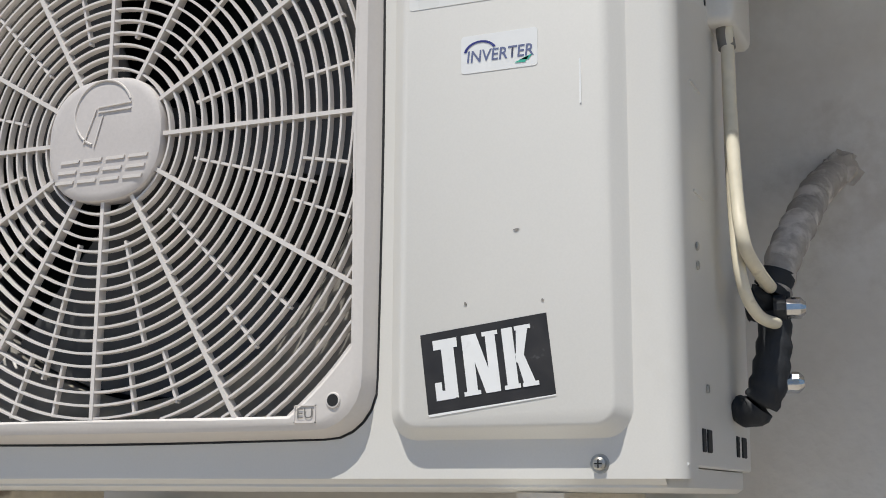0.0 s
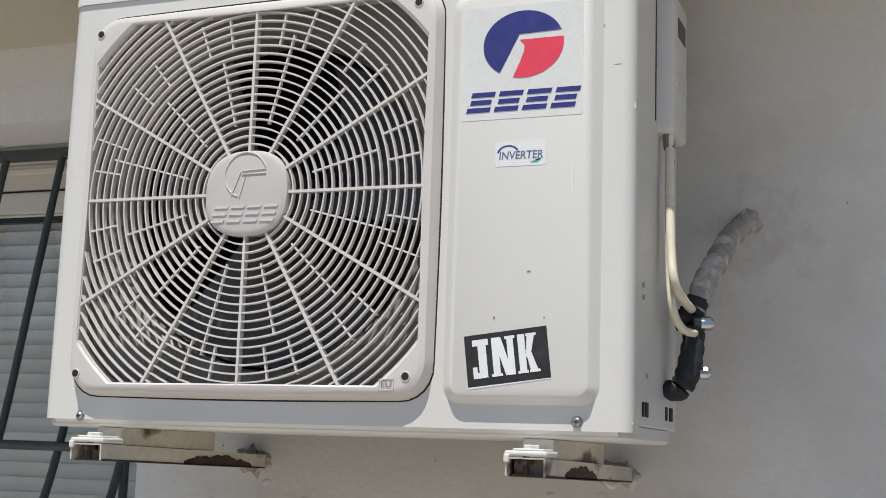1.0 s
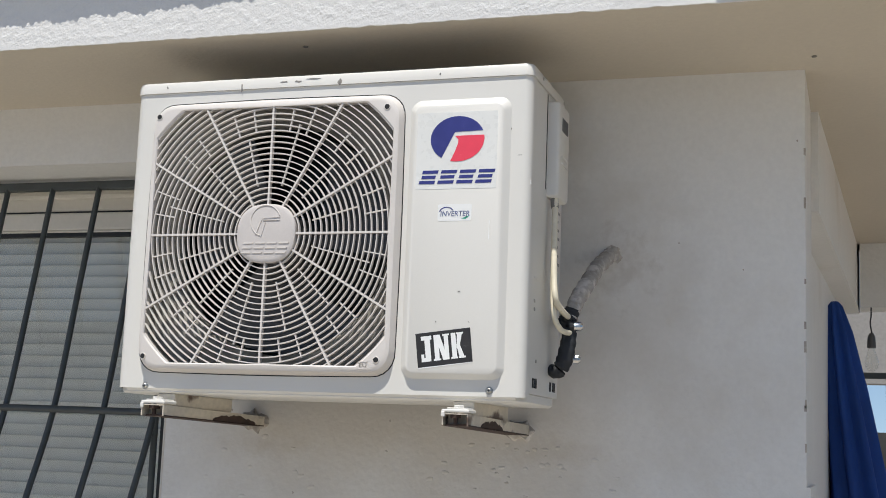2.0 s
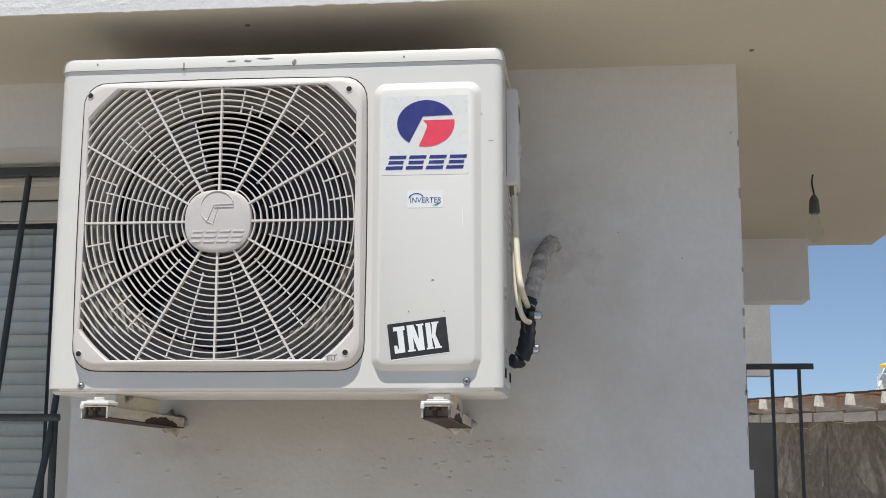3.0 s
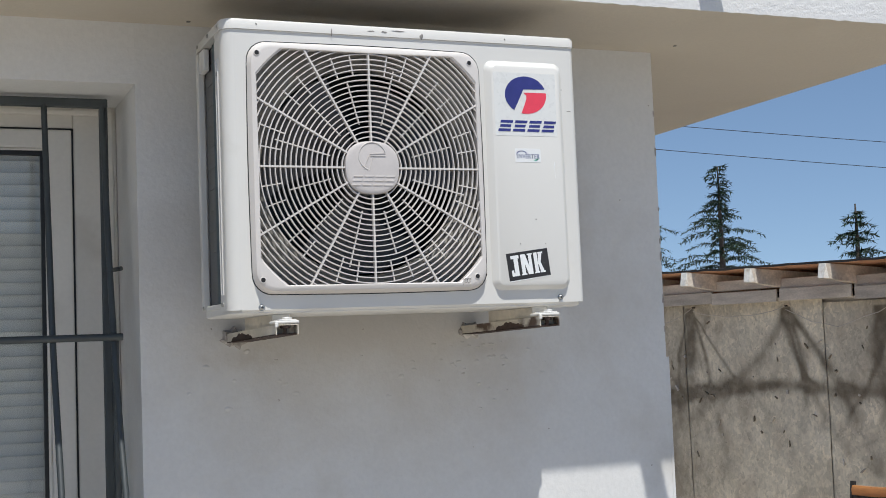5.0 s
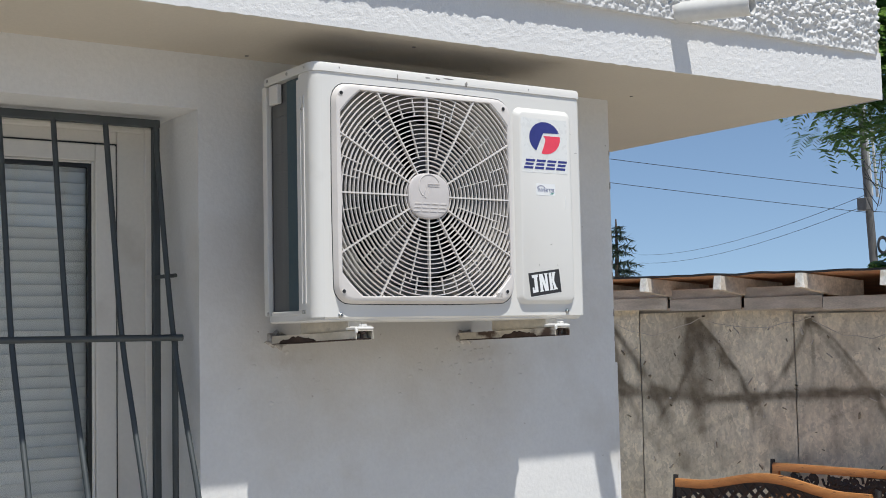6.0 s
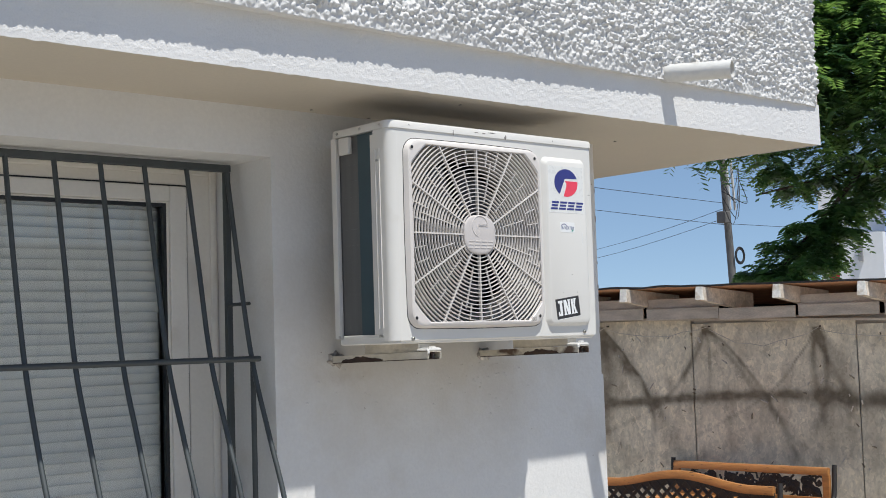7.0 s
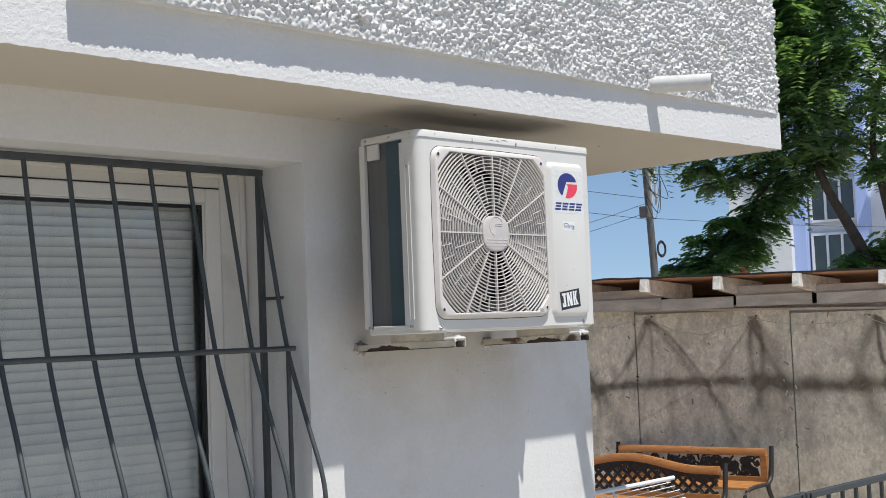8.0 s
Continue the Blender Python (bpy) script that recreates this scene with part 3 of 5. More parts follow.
def service_panel():
    bm = bmesh.new()
    loops = []
    for x0, x1, z0, z1, r, y in ((0.588, 0.808, 1.684, 2.268, 0.026, 0.0204), (0.591, 0.805, 1.687, 2.265, 0.024, 0.0185), (0.601, 0.7965, 1.6935, 2.254, 0.019, 0.0072), (0.605, 0.7925, 1.697, 2.250, 0.016, 0.0055)):
        loops.append([(x, y, z) for x, z in rounded(x0, x1, z0, z1, r)])
    loft(bm, loops, cap=(False, True))
    panel = part("raised_panel", bm, M_CASE, unit, "raised stamped panel with stickers", smooth=50)
    y = 0.0051
    logo = part("brand_sticker", sheet(rounded(0.609, 0.7825, 2.074, 2.236, 0.003, 3), y, 0.0004), M_VINYL, panel, "white sticker with blue and red emblem")

    def ellipse(pts):
        return [(0.697 + 0.058 * u, 2.179 + 0.048 * v) for u, v in pts]

    a0, a1 = math.atan2(0.34, 0.94), math.atan2(-0.82, -0.575) + 2 * math.pi
    blue = [(math.cos(a), math.sin(a)) for a in np.linspace(a0, a1, 36)] + [(-0.10, 0.30)]
    part("emblem", sheet(ellipse(blue), y - 0.0006, 0.0004), M_BLUE, logo, "dark blue emblem half")
    b0, b1 = math.atan2(0.14, 0.99), math.atan2(-0.97, -0.24)
    red = [(math.cos(a), math.sin(a)) for a in np.linspace(b0, b1, 24)] + [(-0.08, -0.55), (0.03, -0.2), (0.03, -0.02), (-0.09, 0.13)]
    part("emblem", sheet(ellipse(red), y - 0.0006, 0.0004), M_RED, logo, "red emblem half")
    for i in range(4):
        for j in range(3):
            x, z = 0.616 + 0.0405 * i + 0.0035 * j + (0.002 if j == 1 else 0), 2.085 + 0.0108 * j
            w = 0.030 if j == 1 else 0.034
            out = [(x, z), (x + w, z), (x + w + 0.002, z + 0.0068), (x + 0.002, z + 0.0068)]
            part("bar", sheet(out, y - 0.0006, 0.0004), M_BLUE, logo)
    inv = part("inverter_sticker", sheet(rounded(0.6605, 0.7325, 2.007, 2.042, 0.003, 3), y, 0.0004), M_STICKER, panel, "small white sticker with slate lettering")
    part("letters", words("INVERTER", 0.0155, upright(0.697, y - 0.0003, 2.0215), squeeze=0.92, bold=0.0002, shear=0.1), M_NAVY, inv)
    bm = bmesh.new()
    t = np.linspace(radians(25), radians(170), 20)
    loft(bm, [[(0.679 + r * math.cos(a), y - 0.0004, 2.0245 + 0.75 * r * math.sin(a)) for a in t] for r in (0.0135, 0.016)], closed=False)
    part("arc", bm, M_BLUE, inv)
    bm = bmesh.new()
    for x, z, s in ((0.720, 2.0125, 1.0), (0.7235, 2.0145, 0.8)):
        bm.faces.new([bm.verts.new((x + s * a, y - 0.0004, z + s * b)) for a, b in ((-0.009, -0.001), (0.001, -0.0015), (0.005, 0.004), (-0.002, 0.002))])
    part("leaf_mark", bm, M_GREEN, inv)
    corners = [(0.6225, 1.7745), (0.738, 1.789), (0.746, 1.7205), (0.631, 1.7055)]
    jnk = part("black_sticker", sheet(corners, y, 0.0005), M_INK, panel, "black sticker with large white letters")
    letter_j = (((-.46, .84), (-.21, .84), (-.21, 1), (-.46, 1)), ((-.38, .1), (-.25, .0), (-.25, .85), (-.38, .85)), ((-.48, 0), (-.28, 0), (-.25, .14), (-.48, .16)), ((-.48, .1), (-.41, .1), (-.41, .3), (-.48, .3)))
    letter_n = (((-.16, 0), (-.05, 0), (-.05, 1), (-.16, 1)), ((.08, 0), (.18, 0), (.18, 1), (.08, 1)), ((-.12, 1), (-.01, 1), (.14, 0), (.03, 0)), ((-.19, 0), (-.02, 0), (-.02, .07), (-.19, .07)), ((.05, .93), (.21, .93), (.21, 1), (.05, 1)))
    letter_k = (((.25, 0), (.36, 0), (.36, 1), (.25, 1)), ((.36, .42), (.42, .36), (.52, 1), (.40, 1)), ((.36, .55), (.42, .66), (.54, 0), (.42, 0)), ((.22, 0), (.38, 0), (.38, .07), (.22, .07)), ((.4, 0), (.56, 0), (.56, .07), (.4, .07)), ((.38, .93), (.54, .93), (.54, 1), (.38, 1)))
    bm = bmesh.new()
    lay = upright(0.6818, y - 0.0003, 1.7225, -7.2)
    for k, out in enumerate(letter_j + letter_n + letter_k):
        bm.faces.new([bm.verts.new(lay @ Vector((0.090 * a, 0.052 * b, 0.00002 * k))) for a, b in out])
    part("letters", bm, M_PAPER, jnk, "bold white slab letters JNK")
    part("sticker_edge", sheet([(0.631, 1.7055), (0.746, 1.7205), (0.746, 1.7195), (0.632, 1.7035)], y - 0.0002, 0.0006), M_PAPER, jnk)
    bm = bmesh.new()
    box(bm, 0.7700, 0.7715, 0.0048, 0.0056, 1.968, 2.008)
    part("scratch", bm, M_PAPER, panel)


def fittings(side):
    for x, y, z, ax in ((0.0, 0.0185, 1.657, (0, -1, 0)), (0.778, 0.0185, 1.664, (0, -1, 0))):
        bm = bmesh.new()
        disc(bm, (x, y + 0.003, z), 0.0085, ax, 0.002, 20, 0.0008)
        disc(bm, (x, y + 0.001, z), 0.0055, ax, 0.005, 16, 0.002)
        screw = part("screw", bm, M_STEEL, unit, "dull zinc screw", smooth=40)
        bm = bmesh.new()
        for w, hgt in ((0.0035, 0.0005), (0.0005, 0.0035)):
            box(bm, x - w, x + w, y - 0.0045, y - 0.0038, z - hgt, z + hgt)
        part("slot", bm, M_DARK, screw)
    for x, y, z in ((-0.0765, 0.06, 2.325), (-0.0795, 0.16, 2.325), (-0.0795, 0.28, 2.325), (-0.077, 0.075, 1.668), (-0.077, 0.085, 1.668), (-0.077, 0.295, 1.668), (-0.077, 0.08, 2.215)):
        bm = bmesh.new()
        disc(bm, (x, y, z), 0.005, (-1, 0, 0), 0.003, 14, 0.001)
        part("screw", bm, M_STEEL, unit, smooth=40)
    for y, z in ((0.085, 1.835), (0.085, 1.852), (0.11, 1.73), (0.1, 2.325), (0.3, 2.325)):
        bm = bmesh.new()
        disc(bm, (0.8495 if z < 2.3 else 0.852, y, z), 0.004, (1, 0, 0), 0.002, 12, 0.0008)
        part("screw", bm, M_STEEL, unit)
    for y0, y1, z in ((0.085, 0.097, 1.685), (0.105, 0.122, 1.685), (0.24, 0.252, 1.685), (0.268, 0.29, 1.685)):
        bm = bmesh.new()
        box(bm, 0.8485, 0.8505, y0, y1, z - 0.01, z + 0.01, 0.001)
        part("slot", bm, M_DARK, side)
    bm = bmesh.new()
    box(bm, 0.8492, 0.8502, 0.235, 0.305, 1.94, 2.09)
    label_ob = part("rating_label", bm, M_GRILLE, side, "faded grey rating label")
    for k in range(7):
        bm = bmesh.new()
        box(bm, 0.850, 0.8506, 0.243 + 0.004 * (k % 2), 0.296 - 0.007 * (k % 3), 1.952 + 0.019 * k, 1.958 + 0.019 * k)
        part("bar", bm, M_SHROUD, label_ob)
    bm = bmesh.new()
    loft(bm, [[(x, y, z) for y, z in rounded(0.168 + i, 0.268 - i, 2.085 + i, 2.296 - i, 0.008, 5)] for x, i in ((0.849, 0), (0.868, 0.0), (0.872, 0.002), (0.874, 0.005))], cap=(False, True))
    cover = part("terminal_cover", bm, M_CASE, unit, "white plastic terminal cover", smooth=40)
    bm = bmesh.new()
    for z in (2.12, 2.137):
        box(bm, 0.873, 0.877, 0.195, 0.25, z + 0.04, z + 0.046, 0.0015)
    part("grip", bm, M_CASE, cover)
    bm = bmesh.new()
    box(bm, 0.8735, 0.875, 0.195, 0.25, 2.235, 2.265, 0.0005)
    part("recess", bm, M_FAN, cover)
    bm = bmesh.new()
    tube(bm, spline([(0.861, 0.19, 2.10), (0.862, 0.189, 2.08), (0.864, 0.187, 2.064)]), 0.0085, 12)
    part("grommet", bm, M_SHROUD, unit, "grey cable gland", smooth=60)
    bm = bmesh.new()
    tube(bm, spline([(0.864, 0.188, 2.088), (0.867, 0.176, 2.0), (0.873, 0.158, 1.91), (0.880, 0.148, 1.862), (0.886, 0.19, 1.842), (0.889, 0.228, 1.835)]), 0.0064, 12)
    part("cable", bm, M_CABLE, unit, "cream power cable", smooth=60)
    bm = bmesh.new()
    tube(bm, spline([(0.863, 0.19, 2.06), (0.866, 0.178, 1.91), (0.873, 0.165, 1.835), (0.882, 0.185, 1.805), (0.892, 0.225, 1.800), (0.897, 0.258, 1.806)]), 0.0058, 12)
    part("cable", bm, M_CABLE, unit, "cream power cable", smooth=60)
    for k, (pts, rad) in enumerate((([(0.862, 0.25, 1.820), (0.874, 0.25, 1.822), (0.887, 0.248, 1.834), (0.894, 0.25, 1.854)], [0.013, 0.017, 0.019, 0.016]),
                                     ([(0.850, 0.235, 1.722), (0.868, 0.232, 1.718), (0.881, 0.232, 1.738), (0.888, 0.238, 1.775), (0.890, 0.245, 1.81)], [0.012, 0.016, 0.018, 0.017, 0.015]))):
        bm = bmesh.new()
        line = spline(pts, 6)
        tube(bm, line, 0.02, 16, taper=[float(np.interp(i / (len(line) - 1), np.linspace(0, 1, len(rad)), rad)) * (1 + 0.07 * math.sin(i * 2.1)) for i in range(len(line))])
        valve = part("service_valve", bm, M_BLACK, unit, "black foam-wrapped service valve", smooth=60)
        c = Vector(((0.890, 0.235, 1.815), (0.884, 0.245, 1.745))[k])
        bm = bmesh.new()
        disc(bm, c, 0.013, (1, 0.15, 0), 0.012, 12, 0.001)
        part("collar", bm, M_BLACK, valve)
        bm = bmesh.new()
        disc(bm, c + Vector((0.010, 0.001, 0)), 0.0105, (1, 0.15, 0), 0.02, 12, 0.005)
        part("cap_nut", bm, M_CHROME, valve, "shiny chrome cap nut")
    # chipped paint along the top cover and front
    rng = random.Random(5)
    for x, z, w, hgt, y in ((0.423, 2.3165, 0.008, 0.013, 0.0163), (0.19, 2.318, 0.004, 0.018, 0.0163), (0.29, 2.324, 0.02, 0.003, 0.0163), (0.325, 2.3235, 0.018, 0.004, 0.0163), (0.36, 2.3275, 0.028, 0.0025, 0.0163),
                          (-0.055, 2.326, 0.01, 0.004, 0.02), (0.005, 2.325, 0.004, 0.005, 0.0163), (0.65, 2.323, 0.003, 0.005, 0.0163), (0.567, 1.786, 0.003, 0.004, 0.0197), (0.7875, 1.815, 0.003, 0.004, 0.0118),
                          (0.712, 1.862, 0.005, 0.002, 0.0052), (0.826, 2.144, 0.014, 0.002, 0.0203), (0.807, 2.2, 0.003, 0.004, 0.0198), (0.665, 1.80, 0.002, 0.003, 0.0052), (0.735, 1.80, 0.002, 0.002, 0.0052)):
        bm = bmesh.new()
        out = [(x + w * 0.6 * math.cos(a) * rng.uniform(0.5, 1.2), z + hgt * 0.6 * math.sin(a) * rng.uniform(0.5, 1.2)) for a in np.linspace(0, 2 * math.pi, 9, endpoint=False)]
        loft(bm, [[(u, y + 0.001, v) for u, v in out], [(u, y - 0.0004, v) for u, v in out]], cap=(False, True))
        part("paint_chip", bm, M_CHIP, unit, "dark chip in the paint")
    for x, z, w, hgt in ((0.846, 2.088, 0.006, 0.006), (0.80, 2.168, 0.003, 0.012), (0.846, 1.664, 0.003, 0.004)):
        bm = bmesh.new()
        out = [(x + w * math.cos(a) * rng.uniform(0.4, 1.2), z + hgt * math.sin(a) * rng.uniform(0.4, 1.2)) for a in np.linspace(0, 2 * math.pi, 9, endpoint=False)]
        yy = 0.033 if x > 0.83 else 0.0195
        loft(bm, [[(u, yy + 0.004, v) for u, v in out], [(u, yy - 0.003, v) for u, v in out]], cap=(False, True))
        part("plaster_splash", bm, M_PAPER, unit, "white splash of plaster")


front_panel()
side_panel = casing()
fan()
grille()
service_panel()
fittings(side_panel)

# ---- insulated pipe from the valves to the wall ----
bm = bmesh.new()
line = spline([(0.890, 0.245, 1.83), (0.897, 0.272, 1.872), (0.906, 0.35, 1.925), (0.913, 0.42, 1.968), (0.925, 0.475, 1.998), (0.93, 0.50, 2.006)], 8)
tube(bm, line, 0.03, 18, taper=[0.0155 + 0.0025 * min(1, i / 10) + 0.0014 * math.sin(i * 1.9) for i in range(len(line))])
pipe = tagged(mesh_ob("insulated_pipe", bm, M_TAPE, 60), "grey tape-wrapped insulated refrigerant pipe entering the wall", "pipe")
bm = bmesh.new()
rng = random.Random(8)
for ring_r, yy in ((0.026, 0.479), (0.021, 0.475)):
    out = [(0.935 + ring_r * rng.uniform(0.8, 1.25) * math.cos(a), 2.006 + ring_r * rng.uniform(0.75, 1.2) * math.sin(a)) for a in np.linspace(0, 2 * math.pi, 22, endpoint=False)]
    loft(bm, [[(x, yy + 0.006, z) for x, z in out], [(0.935 + (x - 0.935) * 0.85, yy, 2.006 + (z - 2.006) * 0.85) for x, z in out]], cap=(False, True))
part("mortar_patch", bm, M_TAPE, pipe, "rough grey mortar round the pipe")


# ---- brackets under the unit ----
M_BRACKET = surf("rusting_white_steel", (0.62, 0.56, 0.46), 0.55, var=0.2, big=8, fine=90, bump=0.3, dist=0.002, stain=(0.10, 0.06, 0.04), stain_at=(0.6, 0.66), stain_scale=11, stretch=(1, 0.6, 1))
M_RUST = surf("dark_rust", (0.06, 0.035, 0.025), 0.85, var=0.4, big=30, fine=200, bump=0.5)


def bracket(x, rust):
    """rust: where along the arm the flaked patches begin and end."""
    ob = thing("wall_bracket", "rusty white steel wall bracket carrying the outdoor unit", "bracket", "unit brackets", at=(x, 0.48, 1.59))
    low, high = (lambda y: 1.592 - 0.020 * (y + 0.03)), (lambda y: 1.616 - 0.020 * (y + 0.03))
    bm = bmesh.new()
    prof = ((-0.027, 0.0), (-0.0245, 0.0), (-0.0245, 0.92), (0.0245, 0.92), (0.0245, 0.0), (0.027, 0.0), (0.027, 1.0), (-0.027, 1.0))
    loft(bm, [[(x + a, y, low(y) + (high(y) - low(y)) * f) for a, f in prof] for y in (-0.024, 0.48)], cap=(True, True))
    part("arm", bm, M_BRACKET, ob, "channel arm with flaking white paint")
    bm = bmesh.new()
    loft(bm, [[(x + a, y, b) for a, b in ((-0.02, high(y) + 0.001), (0.022, high(y) + 0.001), (0.022, 1.6405), (-0.02, 1.6405))] for y in (0.03, 0.30)], cap=(True, True))
    part("upper_strip", bm, M_BRACKET, ob, "cream steel foot rail")
    bm = bmesh.new()
    loft(bm, [[(x + a, y, low(y) + b) for a, b in ((-0.0245, 0.0), (-0.016, 0.004), (0.0245, 0.004), (0.0245, 0.0))] for y in (-0.015, 0.46)], cap=(True, True))
    part("rust_lip", bm, M_RUST, ob, "dark rusted lower lip")
    bm = bmesh.new()
    box(bm, x - 0.0242, x + 0.0242, 0.006, 0.012, low(0) + 0.0045, high(0) - 0.0025)
    part("web_plate", bm, M_BRACKET, ob, "cream plate inside the channel mouth")
    for s in (-1, 1):
        rng = random.Random(31 + s)
        bm = bmesh.new()
        y0, y1 = rust
        ys = np.linspace(y0, y1, 18)
        swell = lambda y: math.sin(math.pi * min(1.0, max(0.0, (y - y0) / (y1 - y0)))) ** 0.5
        loft(bm, [[(x + s * (0.0272 + t), y, low(y) + b) for t, b in ((-0.002, 0.001), (0.0008, 0.0005), (0.0008, 0.003 + 0.017 * swell(y) * rng.uniform(0.6, 1.0)), (-0.002, 0.012))] for y in ys], cap=(True, True))
        part("rust_patch", bm, M_RUST, ob, "flaked dark rust")
        bm = bmesh.new()
        loft(bm, [[(x + s * (0.0272 + t), y, low(y) + b) for t, b in ((-0.002, 0.0), (0.0008, -0.0004), (0.0008, 0.0022), (-0.002, 0.0022))] for y in (-0.022, 0.47)], cap=(True, True))
        part("rust_edge", bm, M_RUST, ob, "dark rusted edge")
    bm = bmesh.new()
    box(bm, x - 0.029, x + 0.029, -0.024, 0.028, 1.6175, 1.6245, 0.0025)
    box(bm, x - 0.018, x + 0.024, -0.022, 0.024, 1.624, 1.6275, 0.0015)
    box(bm, x - 0.029, x - 0.021, -0.027, -0.020, 1.609, 1.620, 0.002)
    part("foot_clip", bm, M_CASE, ob, "bright white foot clip")
    bm = bmesh.new()
    disc(bm, (x + 0.004, -0.010, 1.6265), 0.011, (0, 0, 1), 0.006, 6, 0.001)
    part("bolt_head", bm, M_CASE, ob, "white painted bolt head")
    bm = bmesh.new()
    disc(bm, (x - 0.002, -0.012, 1.594), 0.0045, (0, 0, 1), 0.024, 10)
    disc(bm, (x - 0.002, -0.012, 1.607), 0.012, (0, 0, 1), 0.007, 6)
    part("bolt", bm, M_RUST, ob, "dark rusted bolt and nut")
    bm = bmesh.new()
    rng = random.Random(int(x * 1000))
    out = [(x + 0.052 * rng.uniform(0.5, 1.0) * math.cos(a), 1.594 + 0.032 * rng.uniform(0.5, 1.1) * math.sin(a)) for a in np.linspace(0, 2 * math.pi, 18, endpoint=False)]
    loft(bm, [[(u, 0.481, v) for u, v in out], [(x + (u - x) * 0.8, 0.471, 1.594 + (v - 1.594) * 0.75) for u, v in out]], cap=(False, True))
    part("mortar_patch", bm, M_TAPE, ob, "crumbling grey mortar where the arm enters the wall")
    return ob


bracket(0.047, (0.20, 0.42))
bracket(0.722, (0.07, 0.24))

# ---- window with blind ----
M_GLASS = glass("window_glass")
M_GASKET = surf("black_gasket", (0.012, 0.013, 0.014), 0.5)
win = thing("window_1", "white plastic window with closed pale blind behind bars", "window", kind="structure", at=(-1.2, 0.84, 0.86))


def ring_of(name, x0, x1, z0, z1, wx, wz, y0, y1, material, label="", bevel=0.004):
    for a in ((x0, x0 + wx, z0, z1), (x1 - wx, x1, z0, z1), (x0 + wx, x1 - wx, z0, z0 + wz), (x0 + wx, x1 - wx, z1 - wz, z1)):
        bm = bmesh.new()
        box(bm, a[0], a[1], y0, y1, a[2], a[3], bevel)
        part(name, bm, material, win, label)


ring_of("window_frame", -2.2, -0.206, 0.862, 2.267, 0.119, 0.063, 0.818, 0.862, M_PVC, "yellowed white plastic frame")
ring_of("frame_bead", -2.19, -0.216, 0.872, 2.257, 0.022, 0.016, 0.811, 0.82, M_PVC)
ring_of("sash_seal", -2.081, -0.325, 0.925, 2.204, 0.006, 0.006, 0.820, 0.855, M_GASKET, "thin dark seal between sash and frame", 0.0)
ring_of("sash", -2.075, -0.331, 0.931, 2.198, 0.064, 0.052, 0.808, 0.85, M_PVC)
ring_of("glazing_bead", -2.011, -0.395, 0.995, 2.146, 0.010, 0.007, 0.814, 0.846, M_PVC)
ring_of("gasket", -2.001, -0.405, 1.002, 2.139, 0.010, 0.012, 0.817, 0.838, M_GASKET, "black rubber gasket", 0.0)
bm = bmesh.new()
box(bm, -1.995, -0.411, 0.829, 0.833, 1.008, 2.131)
pane = part("pane", bm, M_GLASS, win, "clear reflecting glass pane")
pane.visible_shadow = False
bm = bmesh.new()
box(bm, -2.2, -0.206, 0.55, 0.814, 0.86, 0.875, 0.003)
part("window_sill", bm, M_PVC, win)
blind = thing("window_blind", "closed pale grey slatted blind behind the glass", "blind", at=(-1.2, 0.9, 1.0))
bm = bmesh.new()
loft(bm, [[(x, 0.892 + a, z) for a, z in ((0.0, -0.017), (0.004, -0.0125), (0.0048, 0.0), (0.004, 0.0125), (0.0015, 0.017))] for x in (-2.05, -0.398)], closed=False)
slat_mesh = mesh_ob("slat", bm, M_SLAT, 40)
slat_data = slat_mesh.data
bpy.data.objects.remove(slat_mesh)
for k in range(36):
    shared("slat", slat_data, blind, Matrix.Translation((0, 0.0, 0.93 + 0.0345 * k)))
bm = bmesh.new()
box(bm, -2.05, -0.45, 0.93, 0.94, 0.87, 2.26)
box(bm, -2.06, -0.36, 0.885, 0.91, 2.17, 2.2)
part("headrail", bm, M_SLAT, blind)

# ---- window bars ----
guard = thing("window_guard", "dark green painted steel window guard with bellied bars", "window guard", at=(-1.2, 0.6, 0.88))
bm = bmesh.new()
box(bm, -2.19, -0.252, 0.648, 0.672, 2.234, 2.258, 0.003)
part("top_rail", bm, M_BARS, guard)
bm = bmesh.new()
box(bm, -0.274, -0.252, 0.652, 0.672, 0.88, 2.234, 0.003)
part("upright", bm, M_BARS, guard)
bm = bmesh.new()
tube(bm, [(-2.19, 0.508, 1.604), (-1.2, 0.508, 1.61), (-0.245, 0.508, 1.608)], 0.0095, 12)
part("middle_rail", bm, M_BARS, guard, smooth=60)
bm = bmesh.new()
tube(bm, [(-0.262, 0.523, 1.60), (-0.262, 0.523, 0.9)], 0.009, 10)
part("upright", bm, M_BARS, guard, smooth=60)
bm = bmesh.new()
tube(bm, [(-2.19, 0.6, 0.885), (-0.25, 0.6, 0.885)], 0.009, 10)
part("lower_rail", bm, M_BARS, guard, smooth=60)
bm = bmesh.new()
tube(bm, [(-0.268, 0.65, 1.788), (-0.236, 0.575, 1.79)], 0.006, 10)
part("wall_tie", bm, M_BARS, guard, smooth=60)
rng = random.Random(3)
for i in range(13):
    x = -0.266 - 0.1525 * i
    j = rng.uniform(-0.003, 0.003)
    bm = bmesh.new()
    tube(bm, spline([(x, 0.655, 2.24), (x + j, 0.59, 1.92), (x, 0.522, 1.608), (x + j, 0.43, 1.37), (x, 0.352, 1.17), (x, 0.345, 1.05), (x, 0.40, 0.95), (x, 0.60, 0.885)], 6), 0.0082, 10)
    part("bar", bm, M_BARS, guard, smooth=60)

